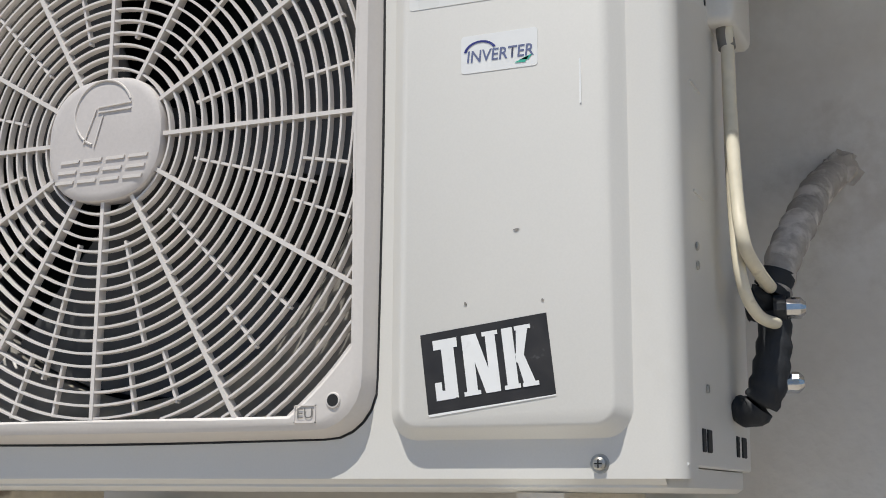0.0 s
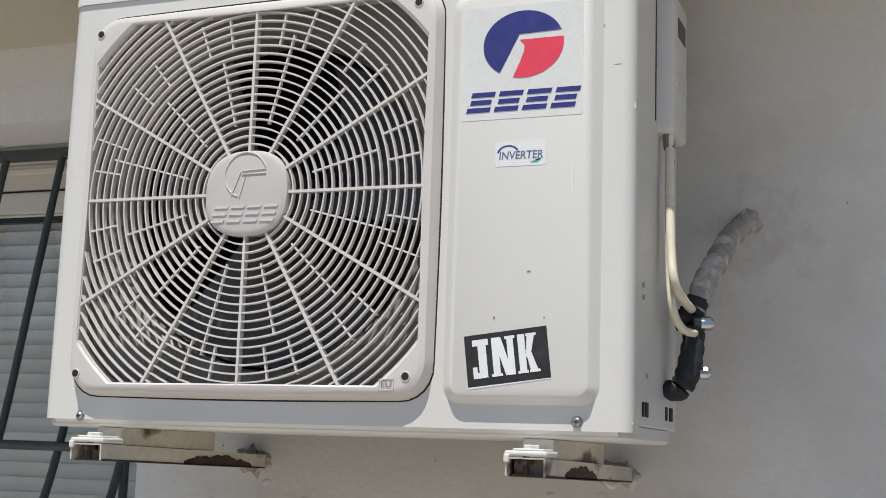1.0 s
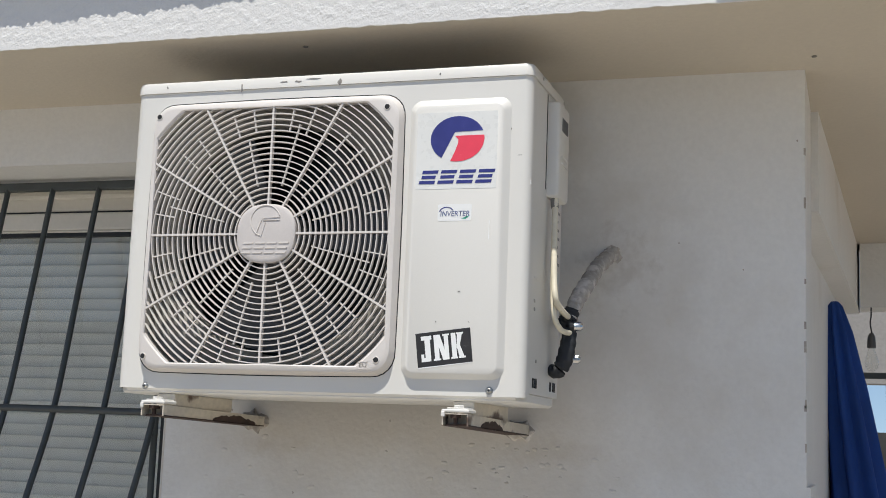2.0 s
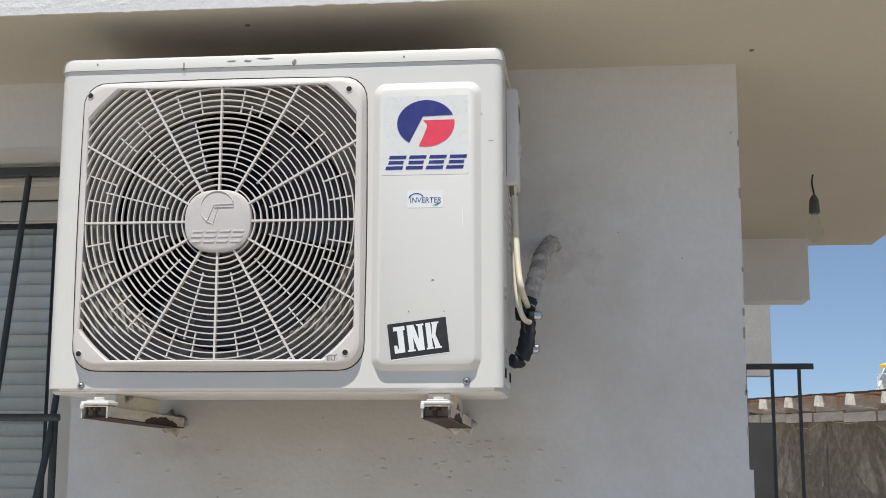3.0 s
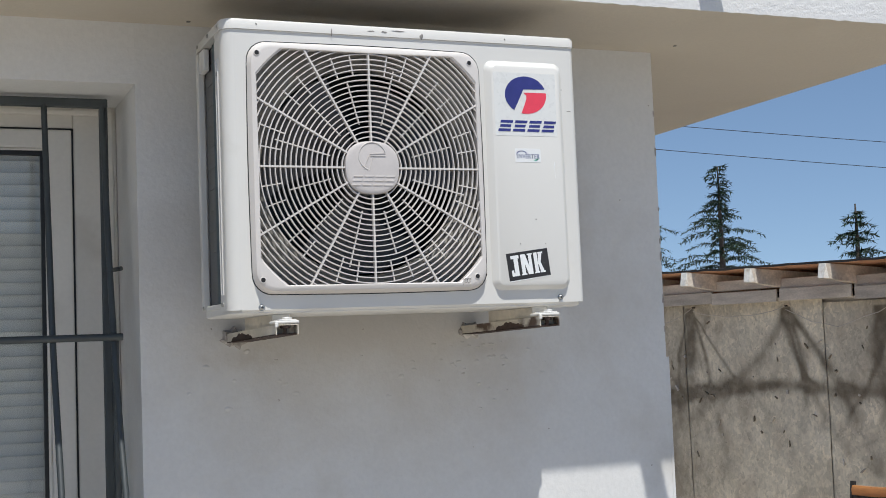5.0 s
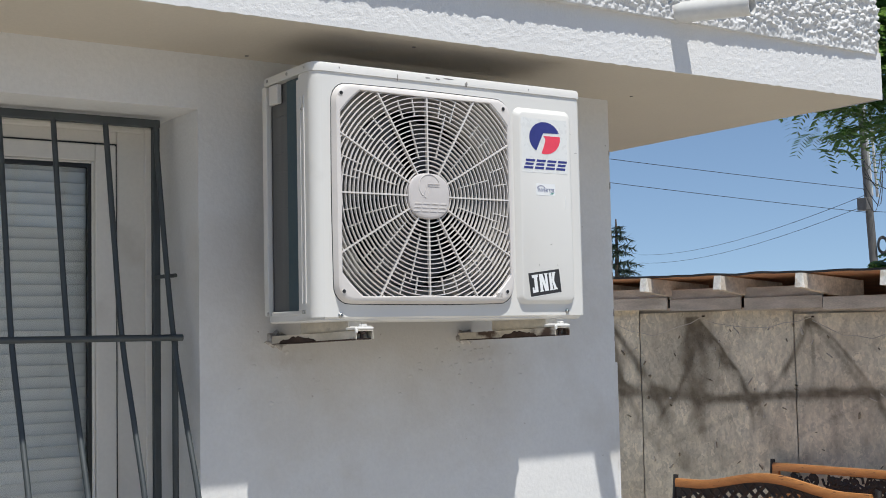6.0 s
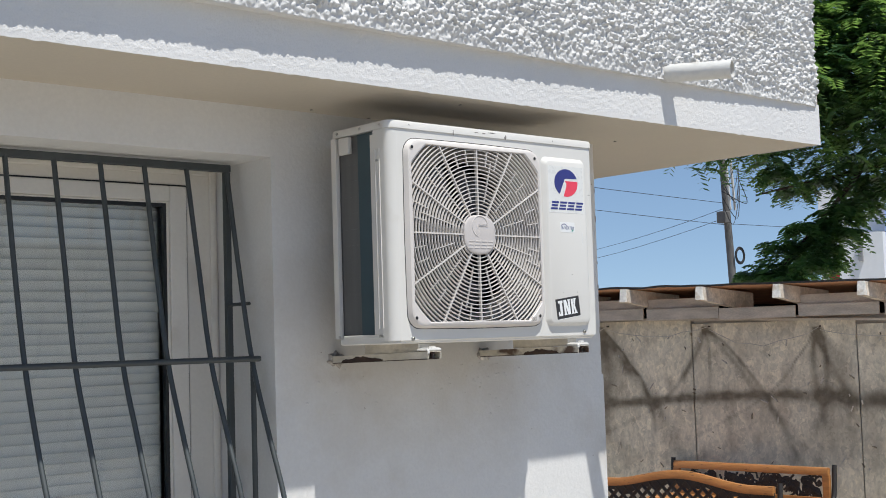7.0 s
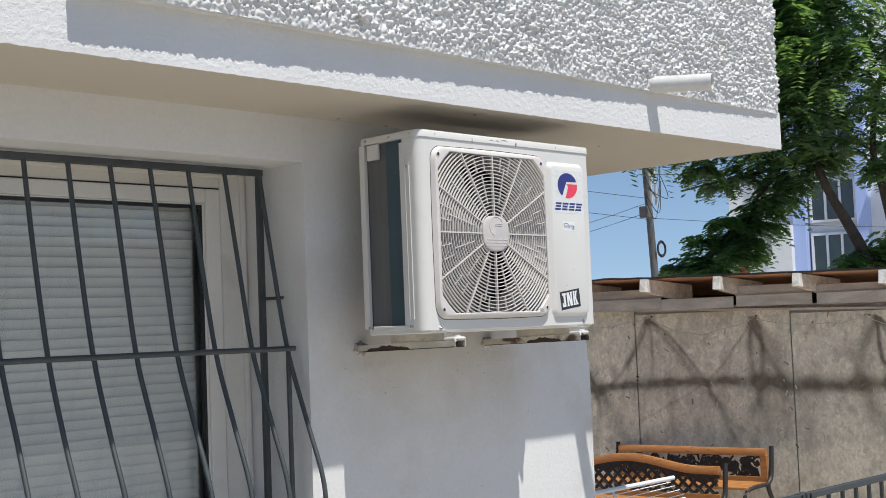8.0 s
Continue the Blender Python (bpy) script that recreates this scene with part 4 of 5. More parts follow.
# ---- drain spout and bulb ----
M_PIPE = surf("grey_white_pvc", (0.62, 0.61, 0.58), 0.4, var=0.06, big=8, stain=(0.4, 0.37, 0.32), stain_at=(0.58, 0.8), stain_scale=15)
bm = bmesh.new()
a, b = Vector((1.215, 0.01, 2.62)), Vector((1.322, -0.26, 2.604))
rings = [tube(bm, [a, b], r, 24, cap=False) for r in (0.034, 0.0305)]
for k in range(24):
    bm.faces.new((rings[0][1][k], rings[0][1][(k + 1) % 24], rings[1][1][(k + 1) % 24], rings[1][1][k]))
tagged(mesh_ob("drain_spout", bm, M_PIPE, 50), "grey-white plastic drain spout jutting from the roughcast parapet", "drain pipe")


def bulb(x, y, z, drop=0.0):
    ob = thing("ceiling_bulb", "bare clear bulb hanging in a dark socket", "light bulb", at=(x, y, z))
    bm = bmesh.new()
    if drop:
        tube(bm, [(x, y, z), (x, y, z - drop)], 0.003, 6)
        z -= drop
    tube(bm, spline([(x, y, z), (x - 0.004, y, z - 0.03), (x + 0.003, y, z - 0.075)]), 0.003, 6)
    part("wire", bm, M_BLACK, ob)
    bm = bmesh.new()
    tube(bm, [(x, y, z - 0.07), (x, y, z - 0.085), (x, y, z - 0.125), (x, y, z - 0.13)], 0.018, 16, taper=[0.008, 0.015, 0.018, 0.017])
    part("socket", bm, M_FAN, ob, "dark brown bulb socket", smooth=40)
    bm = bmesh.new()
    prof = [(0.010, 0.128), (0.013, 0.14), (0.020, 0.16), (0.026, 0.18), (0.027, 0.195), (0.022, 0.212), (0.010, 0.222), (0.001, 0.224)]
    tube(bm, [(x, y, z - d) for _, d in prof], 0.02, 20, taper=[r for r, _ in prof])
    part("glass_bulb", bm, M_GLASS, ob, "clear glass bulb", smooth=180).visible_shadow = False


bulb(1.76, 1.73, SOFFIT)

# ---- porch side of the house ----
bm = bmesh.new()
box(bm, 1.4885, 1.955, 3.0, 3.19, 2.17, SOFFIT)
tagged(mesh_ob("porch_beam", bm, M_WALL), "plastered beam at the end of the porch", "beam", kind="structure")
# Grey plaster carries the shade that falls on this beam.
bm = bmesh.new()
box(bm, 1.0, 2.02, 4.6, 4.75, 1.95, 2.75)
tagged(mesh_ob("wall_porch_end", bm, surf("shade_grey_plaster", (0.36, 0.345, 0.33), 0.9, var=0.15, big=3)), "beam beyond the porch railing, its shade painted as grey plaster", "wall", kind="structure")
bm = bmesh.new()
box(bm, 1.0, 2.02, 4.6, 4.75, 0.0, 1.70)
tagged(mesh_ob("wall_porch_low", bm, surf("dark_boards", (0.05, 0.05, 0.048), 0.8, var=0.3, big=4)), "low dark boarded wall beyond the porch railing", "wall", kind="structure")
rail = thing("porch_railing", "black iron railing with upright bars", "railing", at=(1.65, 3.25, 0))
bm = bmesh.new()
box(bm, 1.386, 2.0, 3.24, 3.26, 1.895, 1.92)
part("top_rail", bm, M_BARS, rail)
for k in range(5):
    bm = bmesh.new()
    box(bm, 1.472 + 0.115 * k, 1.486 + 0.115 * k, 3.243, 3.257, 0.0, 1.9)
    part("bar", bm, M_BARS, rail)
bulb(1.53, 3.02, 2.17, 0.035)

M_CLOTH = surf("blue_canvas", (0.006, 0.050, 0.25), 0.8, var=0.15, big=6, fine=200, bump=0.2)


def parasol(x, y):
    ob = thing("closed_parasol", "closed dark blue canvas parasol standing by the side wall", "parasol", at=(x, y, 0))
    bm = bmesh.new()
    loops = []
    for z, r in ((2.11, 0.01), (2.095, 0.022), (2.0, 0.042), (1.8, 0.062), (1.5, 0.082), (1.25, 0.095), (1.0, 0.10), (0.85, 0.105), (0.84, 0.07)):
        loops.append([(x - 0.12 * (z - 1.4) + (r * (1 + 0.22 * math.cos(8 * a + z * 1.3))) * math.cos(a), y + r * (1 + 0.22 * math.cos(8 * a + z * 1.3)) * math.sin(a), z) for a in np.linspace(0, 2 * math.pi, 64, endpoint=False)])
    loft(bm, loops, cap=(True, True))
    part("canopy", bm, M_CLOTH, ob, "folded blue canvas", smooth=60)
    bm = bmesh.new()
    tube(bm, [(x + 0.03, y, 0.03), (x + 0.03, y, 0.9)], 0.02, 12)
    part("pole", bm, M_PIPE, ob)
    bm = bmesh.new()
    disc(bm, (x + 0.03, y, 0.0), 0.2, (0, 0, 1), 0.06, 24, 0.01)
    part("base_plate", bm, M_TIMBER, ob)


parasol(1.485, 2.3)

# ---- plywood fence with the shed roof behind it ----
FO, FU = Vector((5.568, 3.296, 0)), Vector((-0.287, 0.958, 0)).normalized()
FN = Vector((-0.958, -0.287, 0)).normalized()
FM = Matrix(((FU.x, FN.x, 0, FO.x), (FU.y, FN.y, 0, FO.y), (0, 0, 1, 0), (0, 0, 0, 1)))
rise = lambda u: 1.745 + 0.03 * u
roof_z = lambda u: 1.752 + 0.014 * u
M_BROWN = surf("brown_roof_sheet", (0.60, 0.31, 0.17), 0.7, var=0.2, big=4, fine=40, bump=0.2)
M_FLAKE = surf("dark_wood_flake", (0.27, 0.215, 0.15), 0.9, var=0.3, big=40, fine=200, tint=0.4)
M_FELT = surf("black_felt", (0.05, 0.048, 0.046), 0.9, var=0.3)
M_ENDS = surf("limewashed_timber", (0.70, 0.62, 0.52), 0.8, var=0.3, big=12, fine=60, bump=0.3, tint=0.12, stain=(0.56, 0.48, 0.39), stain_at=(0.56, 0.72), stain_scale=9)
M_WASH = surf("whitewash", (0.74, 0.71, 0.65), 0.8, var=0.2, big=14, fine=60, bump=0.3, stain=(0.55, 0.48, 0.38), stain_at=(0.55, 0.65), stain_scale=16)



def marks_and_shade(u, z):
    """Darker tone: trails that fan down from the nails, a wavering level band, and painted shade on the far sheets."""
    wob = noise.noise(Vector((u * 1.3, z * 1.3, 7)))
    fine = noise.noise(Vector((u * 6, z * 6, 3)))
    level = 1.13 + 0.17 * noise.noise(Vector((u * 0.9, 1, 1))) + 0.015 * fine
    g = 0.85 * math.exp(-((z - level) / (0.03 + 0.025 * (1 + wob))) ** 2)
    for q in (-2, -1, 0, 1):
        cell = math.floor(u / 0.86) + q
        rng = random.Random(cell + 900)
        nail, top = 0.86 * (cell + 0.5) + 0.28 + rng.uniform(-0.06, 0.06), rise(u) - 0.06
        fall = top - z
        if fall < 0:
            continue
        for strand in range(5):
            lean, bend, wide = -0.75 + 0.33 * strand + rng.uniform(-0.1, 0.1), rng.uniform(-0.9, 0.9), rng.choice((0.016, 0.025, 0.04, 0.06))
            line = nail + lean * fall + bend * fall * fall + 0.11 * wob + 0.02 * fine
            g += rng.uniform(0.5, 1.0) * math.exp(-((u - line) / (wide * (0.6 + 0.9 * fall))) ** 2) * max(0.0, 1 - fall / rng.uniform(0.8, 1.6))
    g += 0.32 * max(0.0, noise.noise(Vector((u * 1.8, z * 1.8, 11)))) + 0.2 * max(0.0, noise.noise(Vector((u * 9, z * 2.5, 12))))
    # Far sheets: the shade over that end is put into their colour.
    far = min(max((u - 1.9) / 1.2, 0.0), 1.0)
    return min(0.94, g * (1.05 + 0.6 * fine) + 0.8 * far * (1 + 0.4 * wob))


fence = thing("plywood_fence", "weathered grey-brown plywood sheet fence in strong side light", "fence", at=FO)
for n in range(-4, 9):
    bm = bmesh.new()
    tone_layer = bm.verts.layers.float.new("marks_and_shade")
    rows = []
    for j in range(121):
        row = []
        for i in range(91):
            u, z = 1.27 * n + 0.004 + 1.262 * i / 90, rise(1.27 * n) * j / 120
            p = Vector((u, z, 0))
            d = 0.010 * noise.noise(p * 1.7) + 0.005 * noise.noise(p * 5.1) + 0.0032 * noise.noise(Vector((u * 17, z * 13, 2))) + 0.0016 * noise.noise(Vector((u * 38, z * 30, 5)))
            v = bm.verts.new(FM @ Vector((u, d, z)))
            v[tone_layer] = marks_and_shade(u, z)
            row.append(v)
        rows.append(row)
    for A, B in zip(rows, rows[1:]):
        for k in range(90):
            bm.faces.new((A[k], A[k + 1], B[k + 1], B[k]))
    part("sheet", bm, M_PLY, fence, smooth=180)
bm = bmesh.new()
loft(bm, [[FM @ Vector((u, d, z)) for d, z in ((-0.03, 0.0), (-0.03, roof_z(u) + 0.01), (-0.06, roof_z(u) + 0.01), (-0.06, 0.0))] for u in (-5.2, 11.4)], cap=(True, True))
part("backing", bm, M_TIMBER, fence)
loft_bm = bmesh.new()
loft(loft_bm, [[FM @ Vector((u, d, rise(u) + z)) for d, z in ((0.02, -0.012), (0.02, 0.006), (-0.05, 0.006), (-0.05, -0.012))] for u in (-5.1, 11.4)], cap=(True, True))
part("top_batten", loft_bm, M_TIMBER, fence, "thin split batten")
for k in range(-5, 12):
    rng = random.Random(300 + k)
    a, b = 0.86 * (k + 0.5) + 0.28, 0.86 * (k + 1.5) + 0.28
    bm = bmesh.new()
    tube(bm, [FM @ Vector((a + (b - a) * t, 0.022, rise(a) - 0.055 - (0.1 + 0.05 * rng.random()) * 4 * t * (1 - t) * (0.5 if k % 2 else 1))) for t in np.linspace(0, 1, 9)], 0.003, 5)
    part("string", bm, M_TIMBER, fence, "thin sagging string")
    bm = bmesh.new()
    disc(bm, FM @ Vector((a, 0.0, rise(a) - 0.055)), 0.006, FN, 0.03, 8)
    part("nail", bm, M_RUST, fence)
for k in range(60):
    rng = random.Random(k)
    u, z = rng.uniform(-4.5, 9), rng.uniform(0.5, 1.6)
    bm = bmesh.new()
    w, hgt = rng.uniform(0.006, 0.016), rng.uniform(0.006, 0.05)
    t = rng.uniform(-0.7, 0.7)
    q = FM @ Matrix.Translation((u, 0.0, z)) @ Matrix.Rotation(t, 4, "Y")
    box(bm, -w / 2, w / 2, 0.0, 0.014, -hgt / 2, hgt / 2, m=q)
    part("splinter", bm, M_TIMBER if k % 3 else M_ENDS, fence)

for k in range(110):
    rng = random.Random(2000 + k)
    u, z = rng.uniform(-2.6, 4.2), rng.uniform(0.55, 1.66)
    w, hgt = rng.uniform(0.003, 0.007), rng.uniform(0.008, 0.026) * (1 if k % 6 else 1.7)
    q = FM @ Matrix.Translation((u, 0.0, z)) @ Matrix.Rotation(rng.uniform(-1.2, 1.2), 4, "Y")
    bm = bmesh.new()
    loft(bm, [[q @ Vector((a * s, y, b * s)) for a, b in ((-w, -hgt * 0.7), (w * 0.4, -hgt), (w, hgt * 0.6), (0, hgt), (-w * 0.7, hgt * 0.2))] for y, s in ((-0.01, 1.0), (0.011, 1.0), (0.0125, 0.7))], cap=(False, True))
    part("flake", bm, M_FLAKE if k % 3 else M_TIMBER, fence, "dark lifted wood flake" if k % 3 else "")

shed = thing("lean_to_shed", "lean-to shed with brown roof sheet on pale rafters", "shed", at=FM @ Vector((0, -1, 0)))
bm = bmesh.new()
loft(bm, [[FM @ Vector((u, d, roof_z(u) + z)) for d, z in ((0.29, 0.238), (0.29, 0.250), (-2.6, 0.14), (-2.6, 0.128))] for u in np.linspace(-5.2, 11.4, 24)], cap=(True, True))
part("roof_sheet", bm, M_BROWN, shed, "reddish brown roof sheet")
bm = bmesh.new()
rows = []
for u in np.linspace(-5.2, 11.4, 240):
    s = 0.012 * noise.noise(Vector((u * 5, 1, 0)))
    rows.append([FM @ Vector((u, d, roof_z(u) + z + s)) for d, z in ((0.305, 0.239), (0.308, 0.254), (0.1, 0.258), (0.1, 0.247))])
loft(bm, rows, cap=(True, True))
part("felt_edge", bm, M_FELT, shed, "ragged black felt edge")
# Black colour stands for the shade inside the shed.
bm = bmesh.new()
loft(bm, [[FM @ Vector((u, d, z)) for d, z in ((-2.5, 0.0), (-2.5, roof_z(u) + 0.131), (-2.59, roof_z(u) + 0.127), (-2.59, 0.0))] for u in (-5.2, 11.4)], cap=(True, True))
part("back_wall", bm, M_FELT, shed, "back wall of the shed, coloured black for the dark inside")
for k in range(-8, 18):
    rng = random.Random(40 + k)
    u = 0.40 + 0.61 * k + rng.uniform(-0.02, 0.02)
    z = roof_z(u)
    bm = bmesh.new()
    w = 0.024
    skew = lambda d: u - 0.27 * (0.30 - d)
    loft(bm, [[FM @ Vector((skew(d) + s * w, d, z + b)) for d, b in ((0.36, 0.140), (0.345, 0.236), (-0.3, 0.190), (-0.3, 0.06), (0.0, 0.085))] for s in (-1, 1)], cap=(True, True))
    rafter = part("rafter", bm, M_ENDS, shed, "pale timber rafter")
    bm = bmesh.new()
    wear = rng.uniform(0.24, 0.275)
    loft(bm, [[FM @ Vector((skew(d) + s * (w + 0.001), d, z + b)) for d, b in ((0.363, 0.138), (0.348, 0.237), (0.342, 0.236), (wear + 0.075, 0.134))] for s in (-1, 1)], cap=(True, True))
    part("painted_end", bm, M_WASH, rafter, "whitewashed rafter end")
    for z0, z1, d, m in ((0.0, 0.088, 0.115, M_TIMBER), (0.091, 0.165, 0.092, M_TIMBER)):
        if rng.random() < 0.5 and z0 > 0.05:
            continue
        bm = bmesh.new()
        sh = rng.uniform(-0.008, 0.008)
        box(bm, u - 0.046, u + 0.56 - rng.uniform(0, 0.025), d - 0.02, d, z + z0 + sh, z + z1 + sh, 0.002, 1, m=FM)
        part("blocking", bm, m, shed)

# ---- garden benches ----
M_ORANGE = surf("varnished_pine", (0.46, 0.20, 0.06), 0.4, var=0.2, big=10, fine=60, stretch=(1, 1, 6), bump=0.1, stain=(0.12, 0.05, 0.02), stain_at=(0.66, 0.7), stain_scale=14)
M_IRON = surf("dark_cast_iron", (0.03, 0.026, 0.024), 0.55, var=0.3, big=20, bump=0.3)


def bench(name, label, a, b, top, arch, lattice):
    """A bench whose back runs from a to b; lattice: diamonds, else leafy scrolls."""
    a, b = Vector((*a, 0)), Vector((*b, 0))
    d = (b - a).normalized()
    out = Vector((d.y, -d.x, 0))
    out = out if out.x < 0 else -out
    L = (b - a).length
    M = Matrix(((d.x, out.x, 0, a.x), (d.y, out.y, 0, a.y), (0, 0, 1, 0), (0, 0, 0, 1)))
    ob = thing(name, label, "bench", "garden benches", at=a)
    hat = lambda u: top + arch * (0.5 - 0.5 * math.cos(2 * math.pi * min(max((u / L - 0.12) / 0.76, 0), 1)))
    bm = bmesh.new()
    loft(bm, [[M @ Vector((u, y, hat(u) + z)) for y, z in ((-0.018, -0.055), (0.018, -0.055), (0.022, -0.02), (0.012, 0.0), (-0.012, 0.0), (-0.022, -0.02))] for u in np.linspace(0.03, L - 0.03, 40)], cap=(True, True))
    part("top_rail", bm, M_ORANGE, ob, "orange-brown wooden top rail", smooth=40)
    for u in (0.0, L):
        bm = bmesh.new()
        tube(bm, spline([M @ Vector((u, -0.03, top + 0.02)), M @ Vector((u, 0.0, top - 0.2)), M @ Vector((u, 0.06, 0.38)), M @ Vector((u, -0.05, 0.2)), M @ Vector((u, -0.12, 0.0))], 5), 0.018, 8)
        tube(bm, spline([M @ Vector((u, 0.05, 0.40)), M @ Vector((u, 0.42, 0.38)), M @ Vector((u, 0.45, 0.2)), M @ Vector((u, 0.5, 0.0))], 5), 0.016, 8)
        part("end_frame", bm, M_IRON, ob, "dark cast iron end frame", smooth=60)
    if not arch:
        for u in (0.05, L - 0.05):
            bm = bmesh.new()
            box(bm, u - 0.028, u + 0.028, -0.012, 0.016, 0.42, top - 0.05, 0.004, m=M)
            part("stile", bm, M_ORANGE, ob)
    bm = bmesh.new()
    if lattice:
        step = 0.08
        for s in (-1, 1):
            for k in range(-12, int(L / step) + 14):
                u0 = k * step
                p, q = [], None
                for t in np.linspace(0, 0.3, 16):
                    u, z = u0 + s * t, 0.40 + t
                    if 0.04 < u < L - 0.04 and z < hat(u) - 0.05:
                        p.append(M @ Vector((u, 0.0, z)))
                if len(p) > 1:
                    bm = bmesh.new()
                    tube(bm, [p[0], p[-1]], 0.0135, 5)
                    part("lattice_bar", bm, M_IRON, ob)
    else:
        rng = random.Random(2)
        for k in range(110):
            u, z, r = rng.uniform(0.1, L - 0.1), rng.uniform(0.44, top - 0.08), rng.uniform(0.03, 0.07)
            a0 = rng.uniform(0, 6)
            pts = [M @ Vector((u + r * (1 - t * 0.11) * math.cos(a0 + t * 0.7), 0.0, min(max(z + r * (1 - t * 0.11) * math.sin(a0 + t * 0.7), 0.42), top - 0.055))) for t in range(8)]
            tube(bm, pts, 0.009, 5)
            lf = [M @ Vector((u + 0.6 * r * c, 0.004, min(z + 0.5 * r * s_, top - 0.06))) for c, s_ in ((0, -1), (0.8, 0), (0, 1), (-0.7, 0.1))]
            bm.faces.new([bm.verts.new(v) for v in lf])
    if lattice:
        bm = bmesh.new()
        loft(bm, [[M @ Vector((u, y, hat(u) - z)) for y, z in ((-0.008, 0.04), (0.008, 0.04), (0.008, 0.10 + 0.02 * math.sin(u * 25)), (-0.008, 0.10 + 0.02 * math.sin(u * 25)))] for u in np.linspace(0.03, L - 0.03, 50)], cap=(True, True))
        part("border_plate", bm, M_IRON, ob, "dark cast border")
    if not lattice:
        part("back_panel", bm, M_IRON, ob, "dark pierced metal back panel")
    for k in range(5):
        bm = bmesh.new()
        box(bm, 0.0, L, 0.07 + 0.075 * k, 0.13 + 0.075 * k, 0.395, 0.415, 0.004, m=M)
        part("seat_slat", bm, M_ORANGE, ob)
    bm = bmesh.new()
    box(bm, 0.03, L - 0.03, -0.012, 0.014, 0.405, 0.445, 0.003, m=M)
    part("lower_rail", bm, M_ORANGE, ob)


bench("garden_bench", "orange-brown wooden bench with leafy cast iron back against the plywood fence", (5.43, 3.44), (5.56, 2.10), 0.655, 0.0, False)
bench("garden_bench", "wooden bench with arched top rail and diamond lattice back", (4.37, 3.33), (4.56, 1.87), 0.635, 0.075, True)

rack = thing("drying_rack", "white wire drying rack standing before the benches", "drying rack", at=(2.1, 0.85, 0))
M_WHITE = surf("white_enamel", (0.78, 0.78, 0.77), 0.35, var=0.04, big=10)
for y, z in ((1.03, 0.80), (0.62, 0.77)):
    bm = bmesh.new()
    tube(bm, [(1.75, y - 0.02, z), (2.76 - (0.5 if z < 0.8 else 0), y, z)], 0.012, 10)
    part("rod", bm, M_WHITE, rack, smooth=60)
for k in range(0, 7, 2):
    bm = bmesh.new()
    tube(bm, [(1.78, 0.64 + 0.055 * k, 0.775), (2.3 + 0.06 * k, 0.65 + 0.055 * k, 0.79)], 0.0025, 6)
    part("wire", bm, M_WHITE, rack)
for x in (1.8, 2.2):
    for s in (0, 1):
        bm = bmesh.new()
        tube(bm, [(x, 1.02 - 0.4 * s, 0.8 - 0.03 * s), (x, 0.62 + 0.42 * s, 0.0)], 0.008, 8)
        part("leg", bm, M_WHITE, rack)

# ---- iron fence towards the street ----
iron = thing("iron_fence", "low dark painted iron fence with upright bars", "fence", at=(2.4, -0.35, 0))
for x0, x1 in ((1.2, 1.66), (1.71, 4.2)):
    for z in (0.912, 0.18):
        bm = bmesh.new()
        box(bm, x0, x1, -0.37, -0.335, z - 0.012, z + 0.012, 0.002)
        part("rail", bm, M_BARS, iron)
    for x in (x0, x1):
        bm = bmesh.new()
        box(bm, x - 0.018, x + 0.018, -0.37, -0.334, 0.0, 0.927, 0.003)
        part("post", bm, M_BARS, iron)
for k in range(24):
    bm = bmesh.new()
    x = 1.3 + 0.12 * k
    box(bm, x - 0.007, x + 0.007, -0.359, -0.345, 0.18, 0.905)
    part("bar", bm, M_BARS, iron)


# ---- utility pole and wires ----
def ahead(eye, az, el, d):
    return Vector((eye[0] + d * math.sin(radians(az)), eye[1] + d * math.cos(radians(az)), eye[2] + d * math.tan(radians(el))))


E8, E45, E35, E58 = (-3.12, -3.08, 1.654), (-0.227, -2.848, 1.509), (0.659, -2.544, 1.54), (-1.55, -3.04, 1.62)
M_POLE = surf("grey_pole", (0.15, 0.145, 0.14), 0.8, var=0.2, big=5, fine=40, bump=0.3)
pole = thing("utility_pole", "grey utility pole with junction box and cable coil", "utility pole", at=(13.98, 9.14, 0))
px, py = 13.93, 9.05
bm = bmesh.new()
tube(bm, [(px + 0.25, py, 0), (px - 0.03, py, 4.0), (px - 0.18, py, 7.2)], 0.1, 14, taper=[0.075, 0.054, 0.042])
part("mast", bm, M_POLE, pole, smooth=60)
for a in (-0.06, 0.06):
    bm = bmesh.new()
    tube(bm, [(px + a + 0.0, py - 0.12, 3.5), (px - 0.1 + a, py - 0.1, 5.2)], 0.02, 6)
    part("conduit", bm, M_PIPE, pole)
bm = bmesh.new()
box(bm, px - 0.22, px - 0.08, py - 0.13, py + 0.03, 3.3, 3.48, 0.01)
part("junction_box", bm, M_POLE, pole)
bm = bmesh.new()
for r in (0.105, 0.12, 0.09):
    tube(bm, [(px + 0.16 + r * math.cos(t), py - 0.1, 2.80 + r * 1.1 * math.sin(t)) for t in np.linspace(0, 2 * math.pi, 20)], 0.009, 6)
part("cable_coil", bm, M_BLACK, pole, "coiled black cable")
for k in range(7):
    bm = bmesh.new()
    rng = random.Random(60 + k)
    z = 3.6 + 0.09 * k
    tube(bm, spline([(px - 0.25, py - 0.12, z), (px + rng.uniform(-0.3, 0.3), py - 0.2, z - rng.uniform(0.1, 0.5)), (px + 0.2, py - 0.12, z + 0.2)]), 0.006, 5)
    part("loose_cable", bm, M_BLACK, pole)
